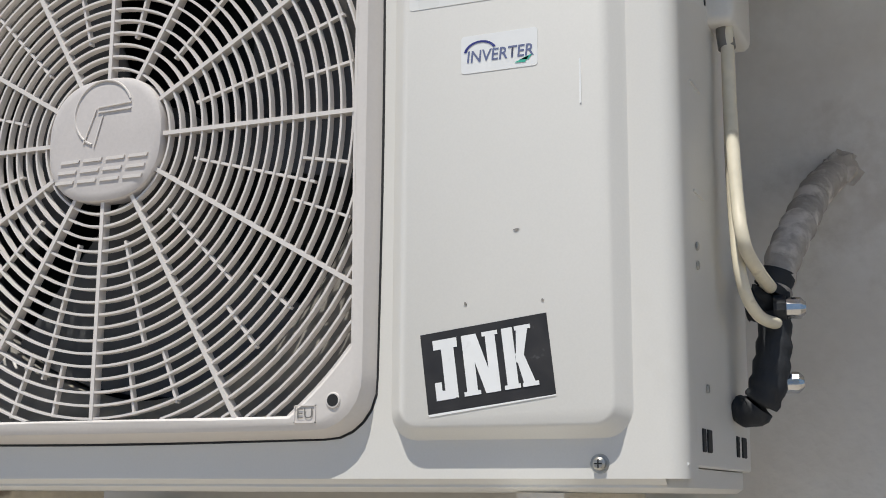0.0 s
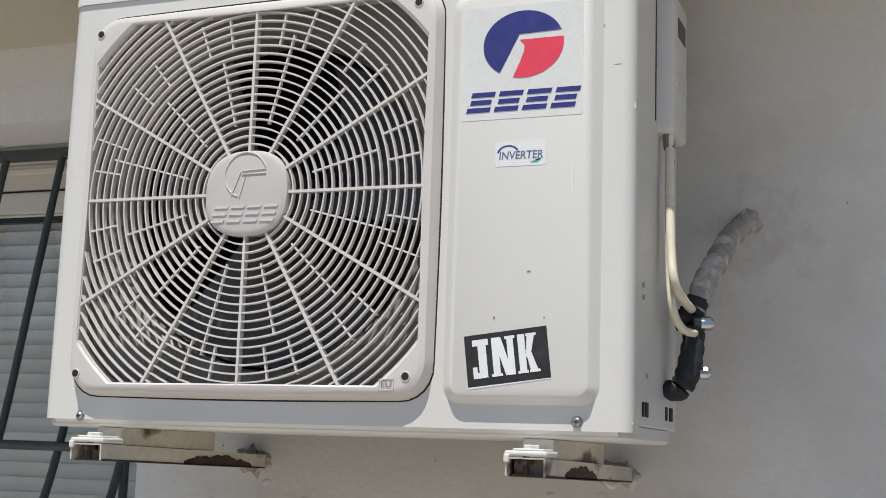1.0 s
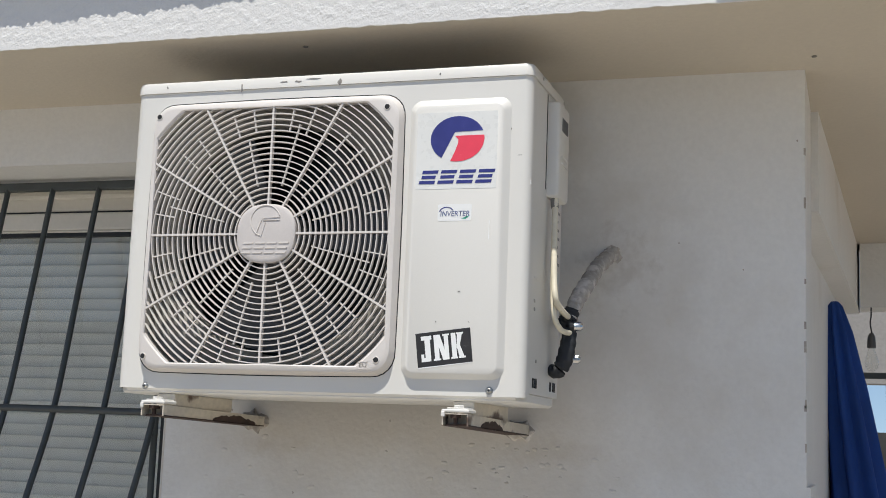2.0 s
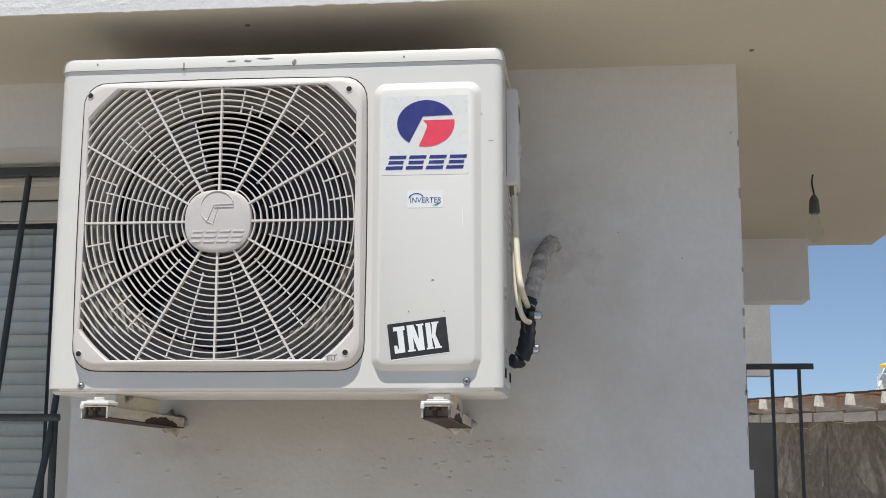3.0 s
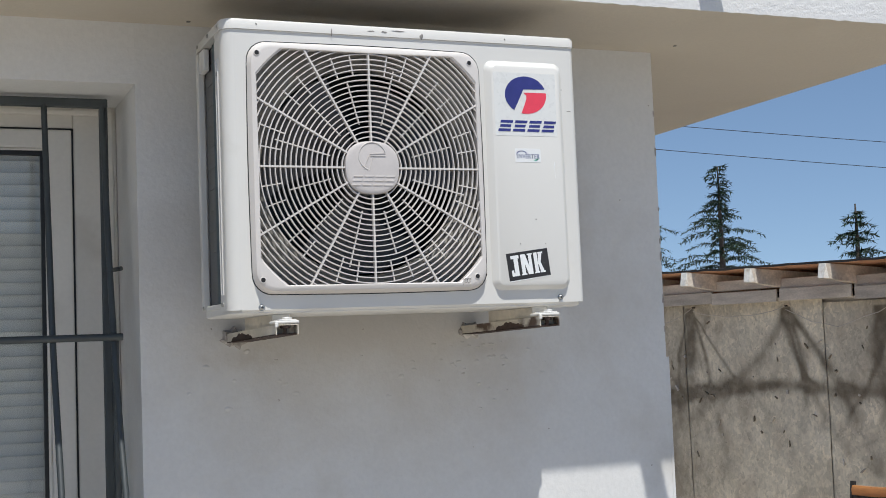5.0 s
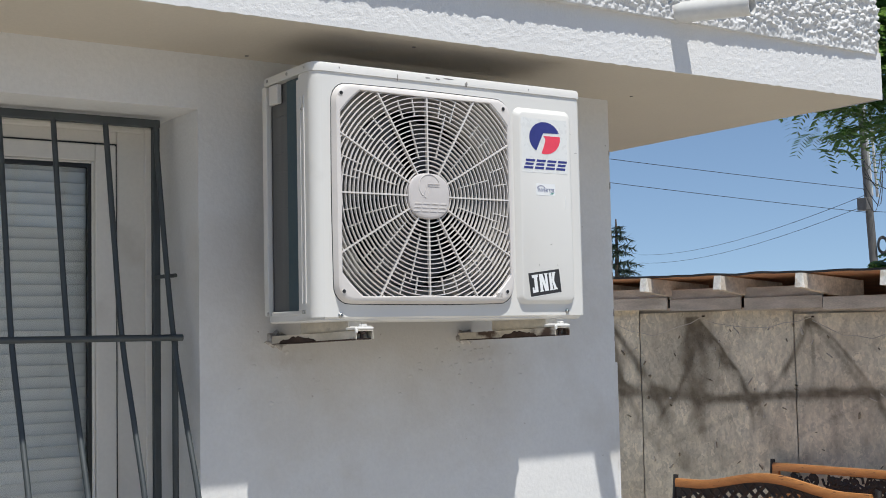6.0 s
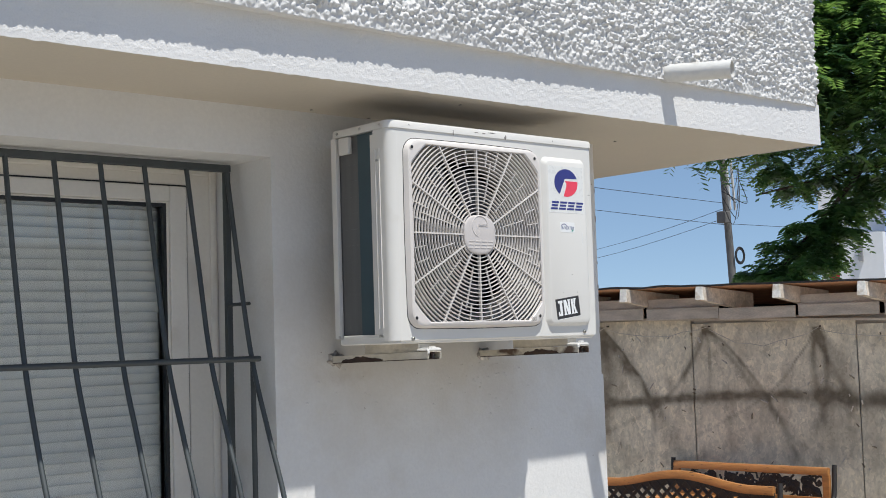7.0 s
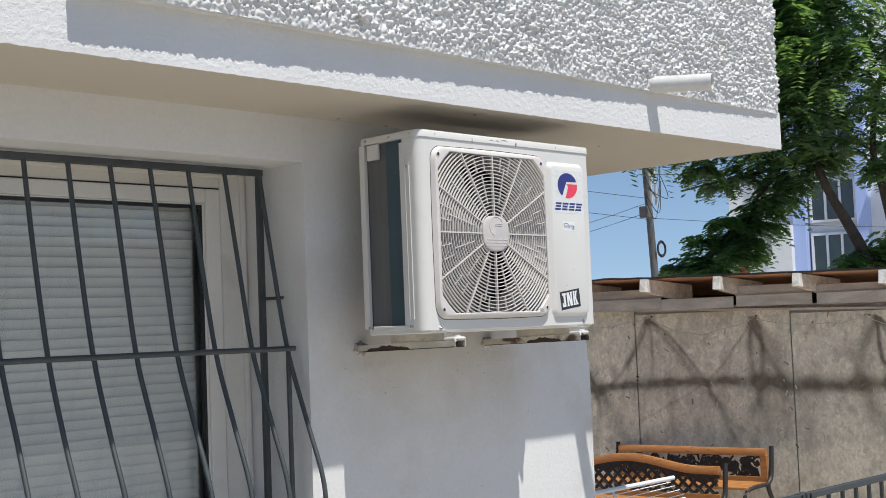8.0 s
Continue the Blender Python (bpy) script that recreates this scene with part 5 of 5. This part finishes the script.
for k, (a, b, sag) in enumerate((((px, py, 3.62), (3.3, 10.4, 4.33), 0.05), ((px, py, 3.28), (3.9, 10.4, 4.03), 0.05), ((px, py, 3.55), (25.4, 26.4, 4.0), 0.25), ((px, py, 3.4), (25.4, 26.4, 3.75), 0.25),
                                   ((px, py, 4.25), (8.2, 8.6, 6.6), 0.1), ((px, py, 4.1), (30.0, 4.0, 6.4), 0.3), ((px, py, 4.0), (30.0, 3.0, 5.6), 0.3), ((px, py, 3.3), (30.0, 3.0, 3.6), 0.3))):
    a, b = Vector(a), Vector(b)
    bm = bmesh.new()
    tube(bm, [a.lerp(b, t) - Vector((0, 0, sag * 4 * t * (1 - t))) for t in np.linspace(0, 1, 14)], 0.0042, 5)
    part("wire", bm, M_BLACK, pole)
# ---- trees ----
M_LEAF = surf("green_leaflets", (0.060, 0.130, 0.062), 0.4, var=0.5, big=1.5, fine=8, bump=0)
ln, ll = M_LEAF.node_tree.nodes, M_LEAF.node_tree.links
tl, mxs = ln.new("ShaderNodeBsdfTranslucent"), ln.new("ShaderNodeMixShader")
tl.inputs[0].default_value, mxs.inputs[0].default_value = (0.32, 0.52, 0.11, 1), 0.4
ll.new(ln["Principled BSDF"].outputs[0], mxs.inputs[1])
ll.new(tl.outputs[0], mxs.inputs[2])
ll.new(mxs.outputs[0], ln["Material Output"].inputs[0])
M_BARK = surf("dark_bark", (0.11, 0.085, 0.065), 0.9, var=0.3, big=8, fine=50, bump=0.6, dist=0.01)
M_NEEDLE = surf("conifer_needles", (0.04, 0.075, 0.045), 0.65, var=0.4, big=1.2, fine=6, bump=0)


def leafy_tree():
    """A tree with long drooping feather leaves."""
    base = ahead(E8, 64.9, 0, 17.2)
    base.z = 0
    ob = thing("leafy_tree", "leafy green tree with drooping feathered leaves behind the shed", "tree", at=base)
    at = lambda az, el, d=17.0: ahead(E8, az, el, d)
    limbs = [[base, at(64.0, 1.3), at(63.5, 2.5), at(62.9, 3.8), at(62.3, 5.0), at(61.7, 6.6), at(61.0, 9.0), at(61.5, 12.0)],
             [base + Vector((0.4, 0.1, 0)), at(64.8, 1.6), at(64.7, 3.5), at(64.4, 5.2), at(64.1, 6.8), at(64.4, 9.0), at(65.2, 12.0)],
             [at(61.7, 6.6), at(60.3, 6.4), at(59.0, 6.1), at(57.6, 5.9), at(56.0, 5.6)],
             [at(60.3, 6.4), at(59.3, 5.2), at(58.2, 4.0), at(57.0, 2.6)],
             [at(64.1, 6.8), at(66, 7.6), at(68, 8.2)]]
    for k, pts in enumerate(limbs):
        bm = bmesh.new()
        line = spline(pts, 6)
        r0 = (0.10, 0.085, 0.04, 0.035, 0.04)[k]
        tube(bm, line, r0, 10, taper=[r0 * (1 - 0.75 * i / (len(line) - 1)) for i in range(len(line))])
        part("trunk" if k < 2 else "limb", bm, M_BARK, ob, smooth=60)
    rng = np.random.RandomState(11)
    hanging = [(56.7, 2.3, 0.25), (57.6, 2.6, 0.30), (58.2, 3.5, 0.28), (57.4, 1.9, 0.23), (57.0, 3.4, 0.11), (58.9, 3.9, 0.25), (59.4, 4.6, 0.25), (58.4, 2.6, 0.16), (58.9, 3.1, 0.14), (60.2, 5.1, 0.25), (60.7, 5.7, 0.29), (59.6, 3.9, 0.11), (58.0, 4.1, 0.11), (55.8, 2.2, 0.11)]
    outer = [(56.4, 6.0, 0.11), (57.4, 6.2, 0.18), (58.3, 6.2, 0.23), (59.3, 6.3, 0.29), (60.3, 6.5, 0.34), (57.1, 5.3, 0.09), (58.1, 5.6, 0.11), (61.4, 6.1, 0.25), (56.1, 6.5, 0.08), (56.0, 7.3, 0.29)]
    upper = [(61.2, 6.9, 0.40), (62.2, 7.8, 0.40), (63.1, 7.3, 0.29), (61.6, 9.1, 0.46), (62.8, 10.4, 0.57), (61.5, 11.5, 0.57), (64.1, 8.8, 0.46), (64.5, 11.1, 0.57), (63.0, 12.7, 0.57), (61.4, 13.4, 0.57), (64.5, 6.9, 0.25), (64.4, 6.0, 0.16), (65.4, 8.2, 0.57), (66.0, 10.5, 0.57), (64.4, 14.4, 0.69), (62.2, 15.1, 0.69), (66.2, 5.8, 0.34), (59.4, 8.0, 0.46), (58.6, 10.5, 0.57), (59.9, 12.3, 0.69)]
    low = [(62.8, 2.0, 0.15), (63.5, 2.3, 0.16), (64.2, 2.4, 0.21), (65.1, 2.6, 0.34)]
    # Clumps out of view behind the eave, added to shade the hanging leaves.
    shade_crest = [(54.5 + 1.3 * (k % 6), 9.2 + 1.9 * (k // 6), 0.75) for k in range(18)]
    verts, faces = [], []
    for az, el, r in shade_crest + [(a - 0.15, e, 0.78 * s) for a, e, s in hanging] + [(a + 0.55, e + 0.4, 0.85 * s) for a, e, s in outer] + upper + low:
        c = ahead(E8, az, el, (17.0 if el < 9.1 else 16.4) + rng.uniform(-0.5, 0.4))
        dense = el < 6.6
        for _ in range(int((40 + 900 * r * r) if dense else (10 + 190 * r * r))):
            o = Vector(rng.normal(0, 1, 3)).normalized() * (r * 1.0 * rng.uniform(0, 1) ** 0.5)
            root = c + o
            head = Vector((rng.normal(0, 1), rng.normal(0, 1), 0)).normalized()
            length = rng.uniform(0.2, 0.38) if dense else rng.uniform(0.28, 0.5)
            side = Vector((-head.y, head.x, 0.0))
            pairs = int(length / 0.042)
            droop = rng.uniform(0.5, 1.3)
            for q in range(1, pairs + 1):
                t = q / pairs
                p = root + head * (length * t * (1 - 0.25 * t)) - Vector((0, 0, droop * length * t * t * 0.8)) + Vector((0, 0, 0.1 * t))
                ll = (0.105 if dense else 0.125) * (1 - 0.55 * abs(t - 0.4))
                for s in (-1, 1):
                    tip = p + side * s * ll + head * ll * 0.45 - Vector((0, 0, ll * rng.uniform(0.2, 0.6)))
                    mid = (p + tip) / 2
                    w = head * 0.0185 + Vector((0, 0, 0.005))
                    k = len(verts)
                    verts += [p, mid - w, tip, mid + w]
                    faces.append((k, k + 1, k + 2, k + 3))
    me = bpy.data.meshes.new("crown")
    me.from_pydata([tuple(v) for v in verts], [], faces)
    me.materials.append(M_LEAF)
    crown = hang(new("crown", me), ob)
    tagged(crown, "drooping feathered green leaves", kind="stuff")


leafy_tree()


def conifer(at, height, width, seed, clear):
    ob = thing("conifer", "dark green conifer with layered drooping branches", "tree", "conifers beyond the fence", at=(at.x, at.y, 0))
    bm = bmesh.new()
    tube(bm, [(at.x, at.y, 0), (at.x, at.y, height)], 0.12, 8, taper=[0.16, 0.015])
    part("trunk", bm, M_BARK, ob)
    rng = np.random.RandomState(seed)
    verts, faces = [], []
    z = clear
    while z < height - 0.05:
        f = (height - z) / (height - clear)
        for _ in range(7 if f > 0.15 else 4):
            a = rng.uniform(0, 6.283)
            L = width * (0.08 + 0.92 * f) * rng.uniform(0.55, 1.25)
            d = Vector((math.cos(a), math.sin(a), 0))
            s = Vector((-d.y, d.x, 0))
            n = max(5, int(L / 0.07))
            zb = z + rng.uniform(-0.08, 0.08)
            for q in range(n):
                t = (q + 1) / n
                c = Vector((at.x, at.y, zb)) + d * L * t + Vector((0, 0, L * (0.12 * math.sin(3 * t) - 0.25 * t * t + 0.12 * t ** 4)))
                for _ in range(6):
                    e = (d * rng.uniform(-0.1, 1) + s * rng.uniform(-1, 1) + Vector((0, 0, rng.uniform(-0.7, 0.25)))).normalized()
                    ln = rng.uniform(0.10, 0.2) * (0.45 + 0.7 * (1 - abs(t - 0.5)))
                    w = e.cross(Vector((0.3, 0.2, 0.9))).normalized() * 0.018
                    k = len(verts)
                    verts += [c - w, c + w, c + e * ln]
                    faces.append((k, k + 1, k + 2))
        z += 0.15 + 0.16 * f
    me = bpy.data.meshes.new("crown")
    me.from_pydata([tuple(v) for v in verts], [], faces)
    me.materials.append(M_NEEDLE)
    tagged(hang(new("crown", me), ob), "layered dark needles", kind="stuff")


for eye, az, el, d, w, seed in ((E45, 30.06, 8.1, 34, 2.2, 1), (E45, 33.99, 7.4, 33, 2.1, 2), (E58, 41.42, 5.0, 27, 1.25, 3)):
    p = ahead(eye, az, el, d)
    conifer(p, p.z, w, seed, 1.2)


# ---- distant buildings ----
M_FARWHITE = surf("white_render", (0.78, 0.78, 0.77), 0.8, var=0.05, big=0.4, fine=8, bump=0)
M_YELLOW = surf("yellow_awning", (0.86, 0.54, 0.09), 0.7, var=0.1, big=3)
M_BLUEPAINT = surf("light_blue_render", (0.40, 0.50, 0.80), 0.7, var=0.06, big=1)
M_PANE = surf("dark_window_glass", (0.05, 0.065, 0.06), 0.12, var=0.3, big=0.8, fine=3, bump=0, spec=0.8)
M_GREENPANE = surf("green_curtain_glass", (0.22, 0.42, 0.40), 0.15, var=0.12, big=0.8, fine=3, bump=0, spec=0.8)
M_PALEPANE = surf("pale_skylight_glass", (0.55, 0.68, 0.66), 0.2, var=0.15, big=0.8, fine=3, bump=0, spec=0.7)
M_GREYWIN = surf("grey_loggia", (0.30, 0.30, 0.30), 0.7, var=0.2, big=1)


def facade(a, b, name, label, category):
    """A building whose front runs from a to b; gives the thing, the front's matrix (x along, y behind) and length."""
    a, b = Vector((a.x, a.y, 0)), Vector((b.x, b.y, 0))
    d = (b - a).normalized()
    back = Vector((-d.y, d.x, 0))
    back = back if back.y > 0 else -back
    return thing(name, label, category, at=a), Matrix(((d.x, back.x, 0, a.x), (d.y, back.y, 0, a.y), (0, 0, 1, 0), (0, 0, 0, 1))), (b - a).length


def slab(ob, name, M, m, x0, x1, y0, y1, z0, z1, label="", parent=None, bevel=0.0):
    bm = bmesh.new()
    box(bm, x0, x1, y0, y1, z0, z1, bevel, m=M)
    return part(name, bm, m, parent or ob, label)


def terrace_house():
    a, b = ahead(E35, 13.6, 0, 61), ahead(E35, 22.0, 0, 54)
    ob, M, L = facade(a, b, "terrace_building", "white terraced building with yellow awnings over its loggias", "building")
    slab(ob, "wall", M, M_FARWHITE, -1.2, L - 0.3, 0.0, 10.8, 0.0, 4.72)
    slab(ob, "loggia_wall", M, M_GREYWIN, 0.3, L - 0.3, 1.4, 1.6, 4.72, 6.0)
    bm = bmesh.new()
    loft(bm, [[M @ Vector((x, y, z)) for y, z in ((0.2, 5.75), (0.0, 5.8), (1.4, 6.2), (10.8, 6.3), (10.8, 5.75))] for x in (0.55, L - 0.3)], cap=(True, True))
    part("roof", bm, M_FARWHITE, ob, "white sloped parapet")
    bm = bmesh.new()
    loft(bm, [[M @ Vector((x, y, z)) for y, z in ((-0.74, 0), (-0.74, 4.5), (0.35, 6.12), (0.6, 6.24), (11, 6.36), (11, 0))] for x in (L - 0.3, L)], cap=(True, True))
    part("gable_wall", bm, M_FARWHITE, ob, "plain white end wall with a slanted edge")
    slab(ob, "coping", M, M_GREYWIN, L - 0.34, L + 0.04, 0.6, 11.04, 6.36, 6.42, "thin grey coping")
    slab(ob, "parapet", M, M_FARWHITE, -1.2, 0.35, 0.0, 9.0, 4.72, 5.2)
    slab(ob, "balustrade", M, M_FARWHITE, 0.3, L - 0.3, -0.72, -0.62, 4.4, 5.02, "plain white balustrade")
    slab(ob, "balcony_floor", M, M_FARWHITE, 0.3, L - 0.3, -0.62, 0.0, 4.4, 4.5)
    for k in range(5):
        x = L - 0.34 - 2.3 * (k + 1)
        bm = bmesh.new()
        loft(bm, [[M @ Vector((x + s, y, z)) for y, z in ((-0.5, 4.5), (0.25, 5.85), (1.38, 5.85), (1.38, 4.73), (0.0, 4.73), (0.0, 4.5))] for s in (0, 0.16)], cap=(True, True))
        part("fin_wall", bm, M_FARWHITE, ob)
        bm = bmesh.new()
        loft(bm, [[M @ Vector((x + s, y, z)) for y, z in ((-0.4, 5.42), (-0.4, 5.58), (0.5, 5.85), (0.5, 5.80), (-0.36, 5.54), (-0.36, 5.42))] for s in (0.18, 2.26)], cap=(True, True))
        part("awning", bm, M_YELLOW, ob, "yellow fabric awning")
        win_ob = slab(ob, "window", M, M_PANE, x + 0.5, x + 1.9, 1.35, 1.396, 4.75, 5.7)
        slab(ob, "mullion", M, M_FARWHITE, x + 1.17, x + 1.23, 1.31, 1.348, 4.75, 5.7, parent=win_ob)
        slab(ob, "handrail", M, M_FARWHITE, x + 0.16, x + 2.3, -0.60, -0.56, 5.14, 5.18)
        for q in (0.2, 1.2, 2.2):
            slab(ob, "handrail_post", M, M_FARWHITE, x + q, x + q + 0.03, -0.60, -0.57, 4.5, 5.14)
    bm = bmesh.new()
    loft(bm, [[M @ Vector((x, y, z)) for y, z in ((1.6, 6.2), (2.8, 6.2 + h), (4.0, 6.2))] for x, h in ((L - 6.0, 0.22), (L - 1.6, 0.58), (L - 1.0, 0.08))], cap=(True, True))
    part("skylight", bm, M_PALEPANE, ob, "low pitched glass skylight")


def glass_house():
    a, b = ahead(E45, 25.05, 0, 56), ahead(E45, 30.35, 0, 56)
    ob, M, L = facade(a, b, "glass_fronted_building", "white building with a green glass curtain front", "building")
    slab(ob, "wall", M, M_FARWHITE, -1.5, L, 0.3, 8, 0.0, 5.7)
    slab(ob, "parapet", M, M_FARWHITE, 0.8, 3.1, -0.35, 4, 5.75, 6.0)
    bm = bmesh.new()
    loft(bm, [[M @ Vector((0.75 + 2.3 * t, 0.3 - 0.6 * math.sin(math.pi * t), z)) for t in np.linspace(0, 1, 8)] for z in (4.0, 5.75)], closed=False)
    part("curtain_glass", bm, M_GREENPANE, ob, "green tinted curtain glass")
    for k in range(8):
        t = k / 7
        x, y = 0.75 + 2.3 * t, 0.3 - 0.6 * math.sin(math.pi * t)
        slab(ob, "mullion", M, M_FARWHITE, x - 0.025, x + 0.025, y - 0.06, y, 4.0, 5.75)
    slab(ob, "window", M, M_GREYWIN, 3.6, 4.6, 0.25, 0.31, 4.3, 4.8)


def flats():
    a, b = ahead(E8, 57.9, 0, 34), ahead(E8, 71, 0, 33)
    ob, M, L = facade(a, b, "apartment_block", "white apartment block with light blue pilasters and glazed stair bays", "building")
    d2 = (b - a).normalized()

    def along(az):
        """How far along the front a bearing meets it."""
        q, r = (math.sin(radians(az)), math.cos(radians(az))), Vector((E8[0] - a.x, E8[1] - a.y))
        return (q[1] * r.x - q[0] * r.y) / (q[1] * d2.x - q[0] * d2.y)

    slab(ob, "wall", M, M_FARWHITE, 0, L, 0.3, 9, 0, 5.1)
    slab(ob, "upper_wall", M, M_FARWHITE, along(60.6), L, 0.3, 9, 5.1, 9.5)
    slab(ob, "low_block", M, M_FARWHITE, along(59.0), along(60.75), -0.6, 0.3, 0, 3.9)
    x0, x1, x2, x3 = along(60.75), along(61.25), along(63.35), along(63.8)
    for q0, q1 in ((x0, x1), (x2, x3)):
        slab(ob, "pilaster", M, M_BLUEPAINT, q0, q1, -0.25, 0.3, 0, 9.5, "light blue pilaster")
    for z0, z1 in ((2.45, 3.65), (3.98, 5.0), (5.5, 6.7)):
        win_ob = slab(ob, "window", M, M_PANE, x1 + 0.08, x2 - 0.05, 0.2, 0.29, z0, z1, "dark glazed stair window")
        for k in range(4):
            x = x1 + 0.08 + (x2 - x1 - 0.16) * k / 3
            slab(ob, "mullion", M, M_FARWHITE, x - 0.03, x + 0.03, 0.14, 0.2, z0, z1, parent=win_ob)
        for z in (z0, z1):
            slab(ob, "frame", M, M_FARWHITE, x1 + 0.05, x2 - 0.02, 0.14, 0.2, z - 0.03, z + 0.03, parent=win_ob)
    slab(ob, "sign_panel", M, surf("red_panel", (0.6, 0.03, 0.04), 0.5), along(58.3), along(58.85), 0.1, 0.28, 2.3, 3.0, "plain red panel")
    for x in (along(59.8), along(65.2)):
        slab(ob, "vent", M, M_GREYWIN, x, x + 0.1, -0.7, -0.6, 3.2, 3.7)
    slab(ob, "balcony", M, M_FARWHITE, along(64.4), along(67), -0.5, 0.3, 5.3, 5.45)


terrace_house()
glass_house()
flats()

# ---- plain unseen wall added behind the viewer for the window reflections ----
M_YARD = surf("unseen_wall_grey", (0.5, 0.5, 0.47), 0.9, var=0.2, big=0.7, fine=20, bump=0.3)
bm = bmesh.new()
box(bm, -18, 14, -15.2, -15, 0, 3.4)
tagged(mesh_ob("wall_yard", bm, M_YARD), "plain grey unseen wall added behind the viewer to shape reflections", "wall", kind="structure")

# ---- specks and chips on the wall ----
for x, z, w in ((0.157, 1.424, 0.008), (0.402, 1.606, 0.006), (0.405, 1.597, 0.005), (1.09, 2.033, 0.006), (1.235, 1.97, 0.005), (0.719, 1.263, 0.005), (0.66, 1.026, 0.006), (0.96, 1.30, 0.005), (1.353, 2.264, 0.006), (-0.02, 1.62, 0.006), (1.3, 1.17, 0.006)):
    bm, w = bmesh.new(), 0.55 * w
    out = [(x + w * math.cos(a) * (0.6 + 0.4 * math.sin(3 * a + x * 9)), z + w * 0.8 * math.sin(a)) for a in np.linspace(0, 2 * math.pi, 8, endpoint=False)]
    loft(bm, [[(u, WALL_Y + 0.001, v) for u, v in out], [(u, WALL_Y - 0.001, v) for u, v in out]], cap=(False, True))
    part("plaster_chip", bm, M_TAPE, wall)
for k in range(9):
    rng = random.Random(90 + k)
    z = rng.uniform(1.5, 2.3)
    bm = bmesh.new()
    box(bm, 1.3675 - rng.uniform(0, 0.002), 1.3712, WALL_Y - 0.0012, WALL_Y + 0.004, z, z + rng.uniform(0.006, 0.025))
    part("plaster_chip", bm, M_TAPE, wall)
for x, y in ((1.394, 0.38), (1.448, 2.90), (-0.07, 0.432), (0.195, 0.46), (0.3, 0.1)):
    bm = bmesh.new()
    disc(bm, (x, y, SOFFIT + 0.001), 0.006, (0.1, 0, -1), 0.003, 7)
    part("plaster_chip", bm, M_CHIP, wall)
for k in range(46):
    rng = random.Random(700 + k)
    x = rng.choice((0.08, 0.55, 0.74, 0.74, 0.80)) + rng.gauss(0, 0.09)
    z, w = 1.56 - abs(rng.gauss(0, 0.075)), rng.uniform(0.005, 0.014)
    out = [(x + w * math.cos(a) * rng.uniform(0.6, 1.3), z + w * 0.55 * math.sin(a) * rng.uniform(0.6, 1.3)) for a in np.linspace(0, 2 * math.pi, 8, endpoint=False)]
    bm = bmesh.new()
    loft(bm, [[(u, WALL_Y + 0.001, v) for u, v in out], [(x + (u - x) * 0.6, WALL_Y - rng.uniform(0.0006, 0.0016), z + (v - z) * 0.6) for u, v in out]], cap=(False, True))
    part("plaster_lump", bm, M_WALL, wall, smooth=60)
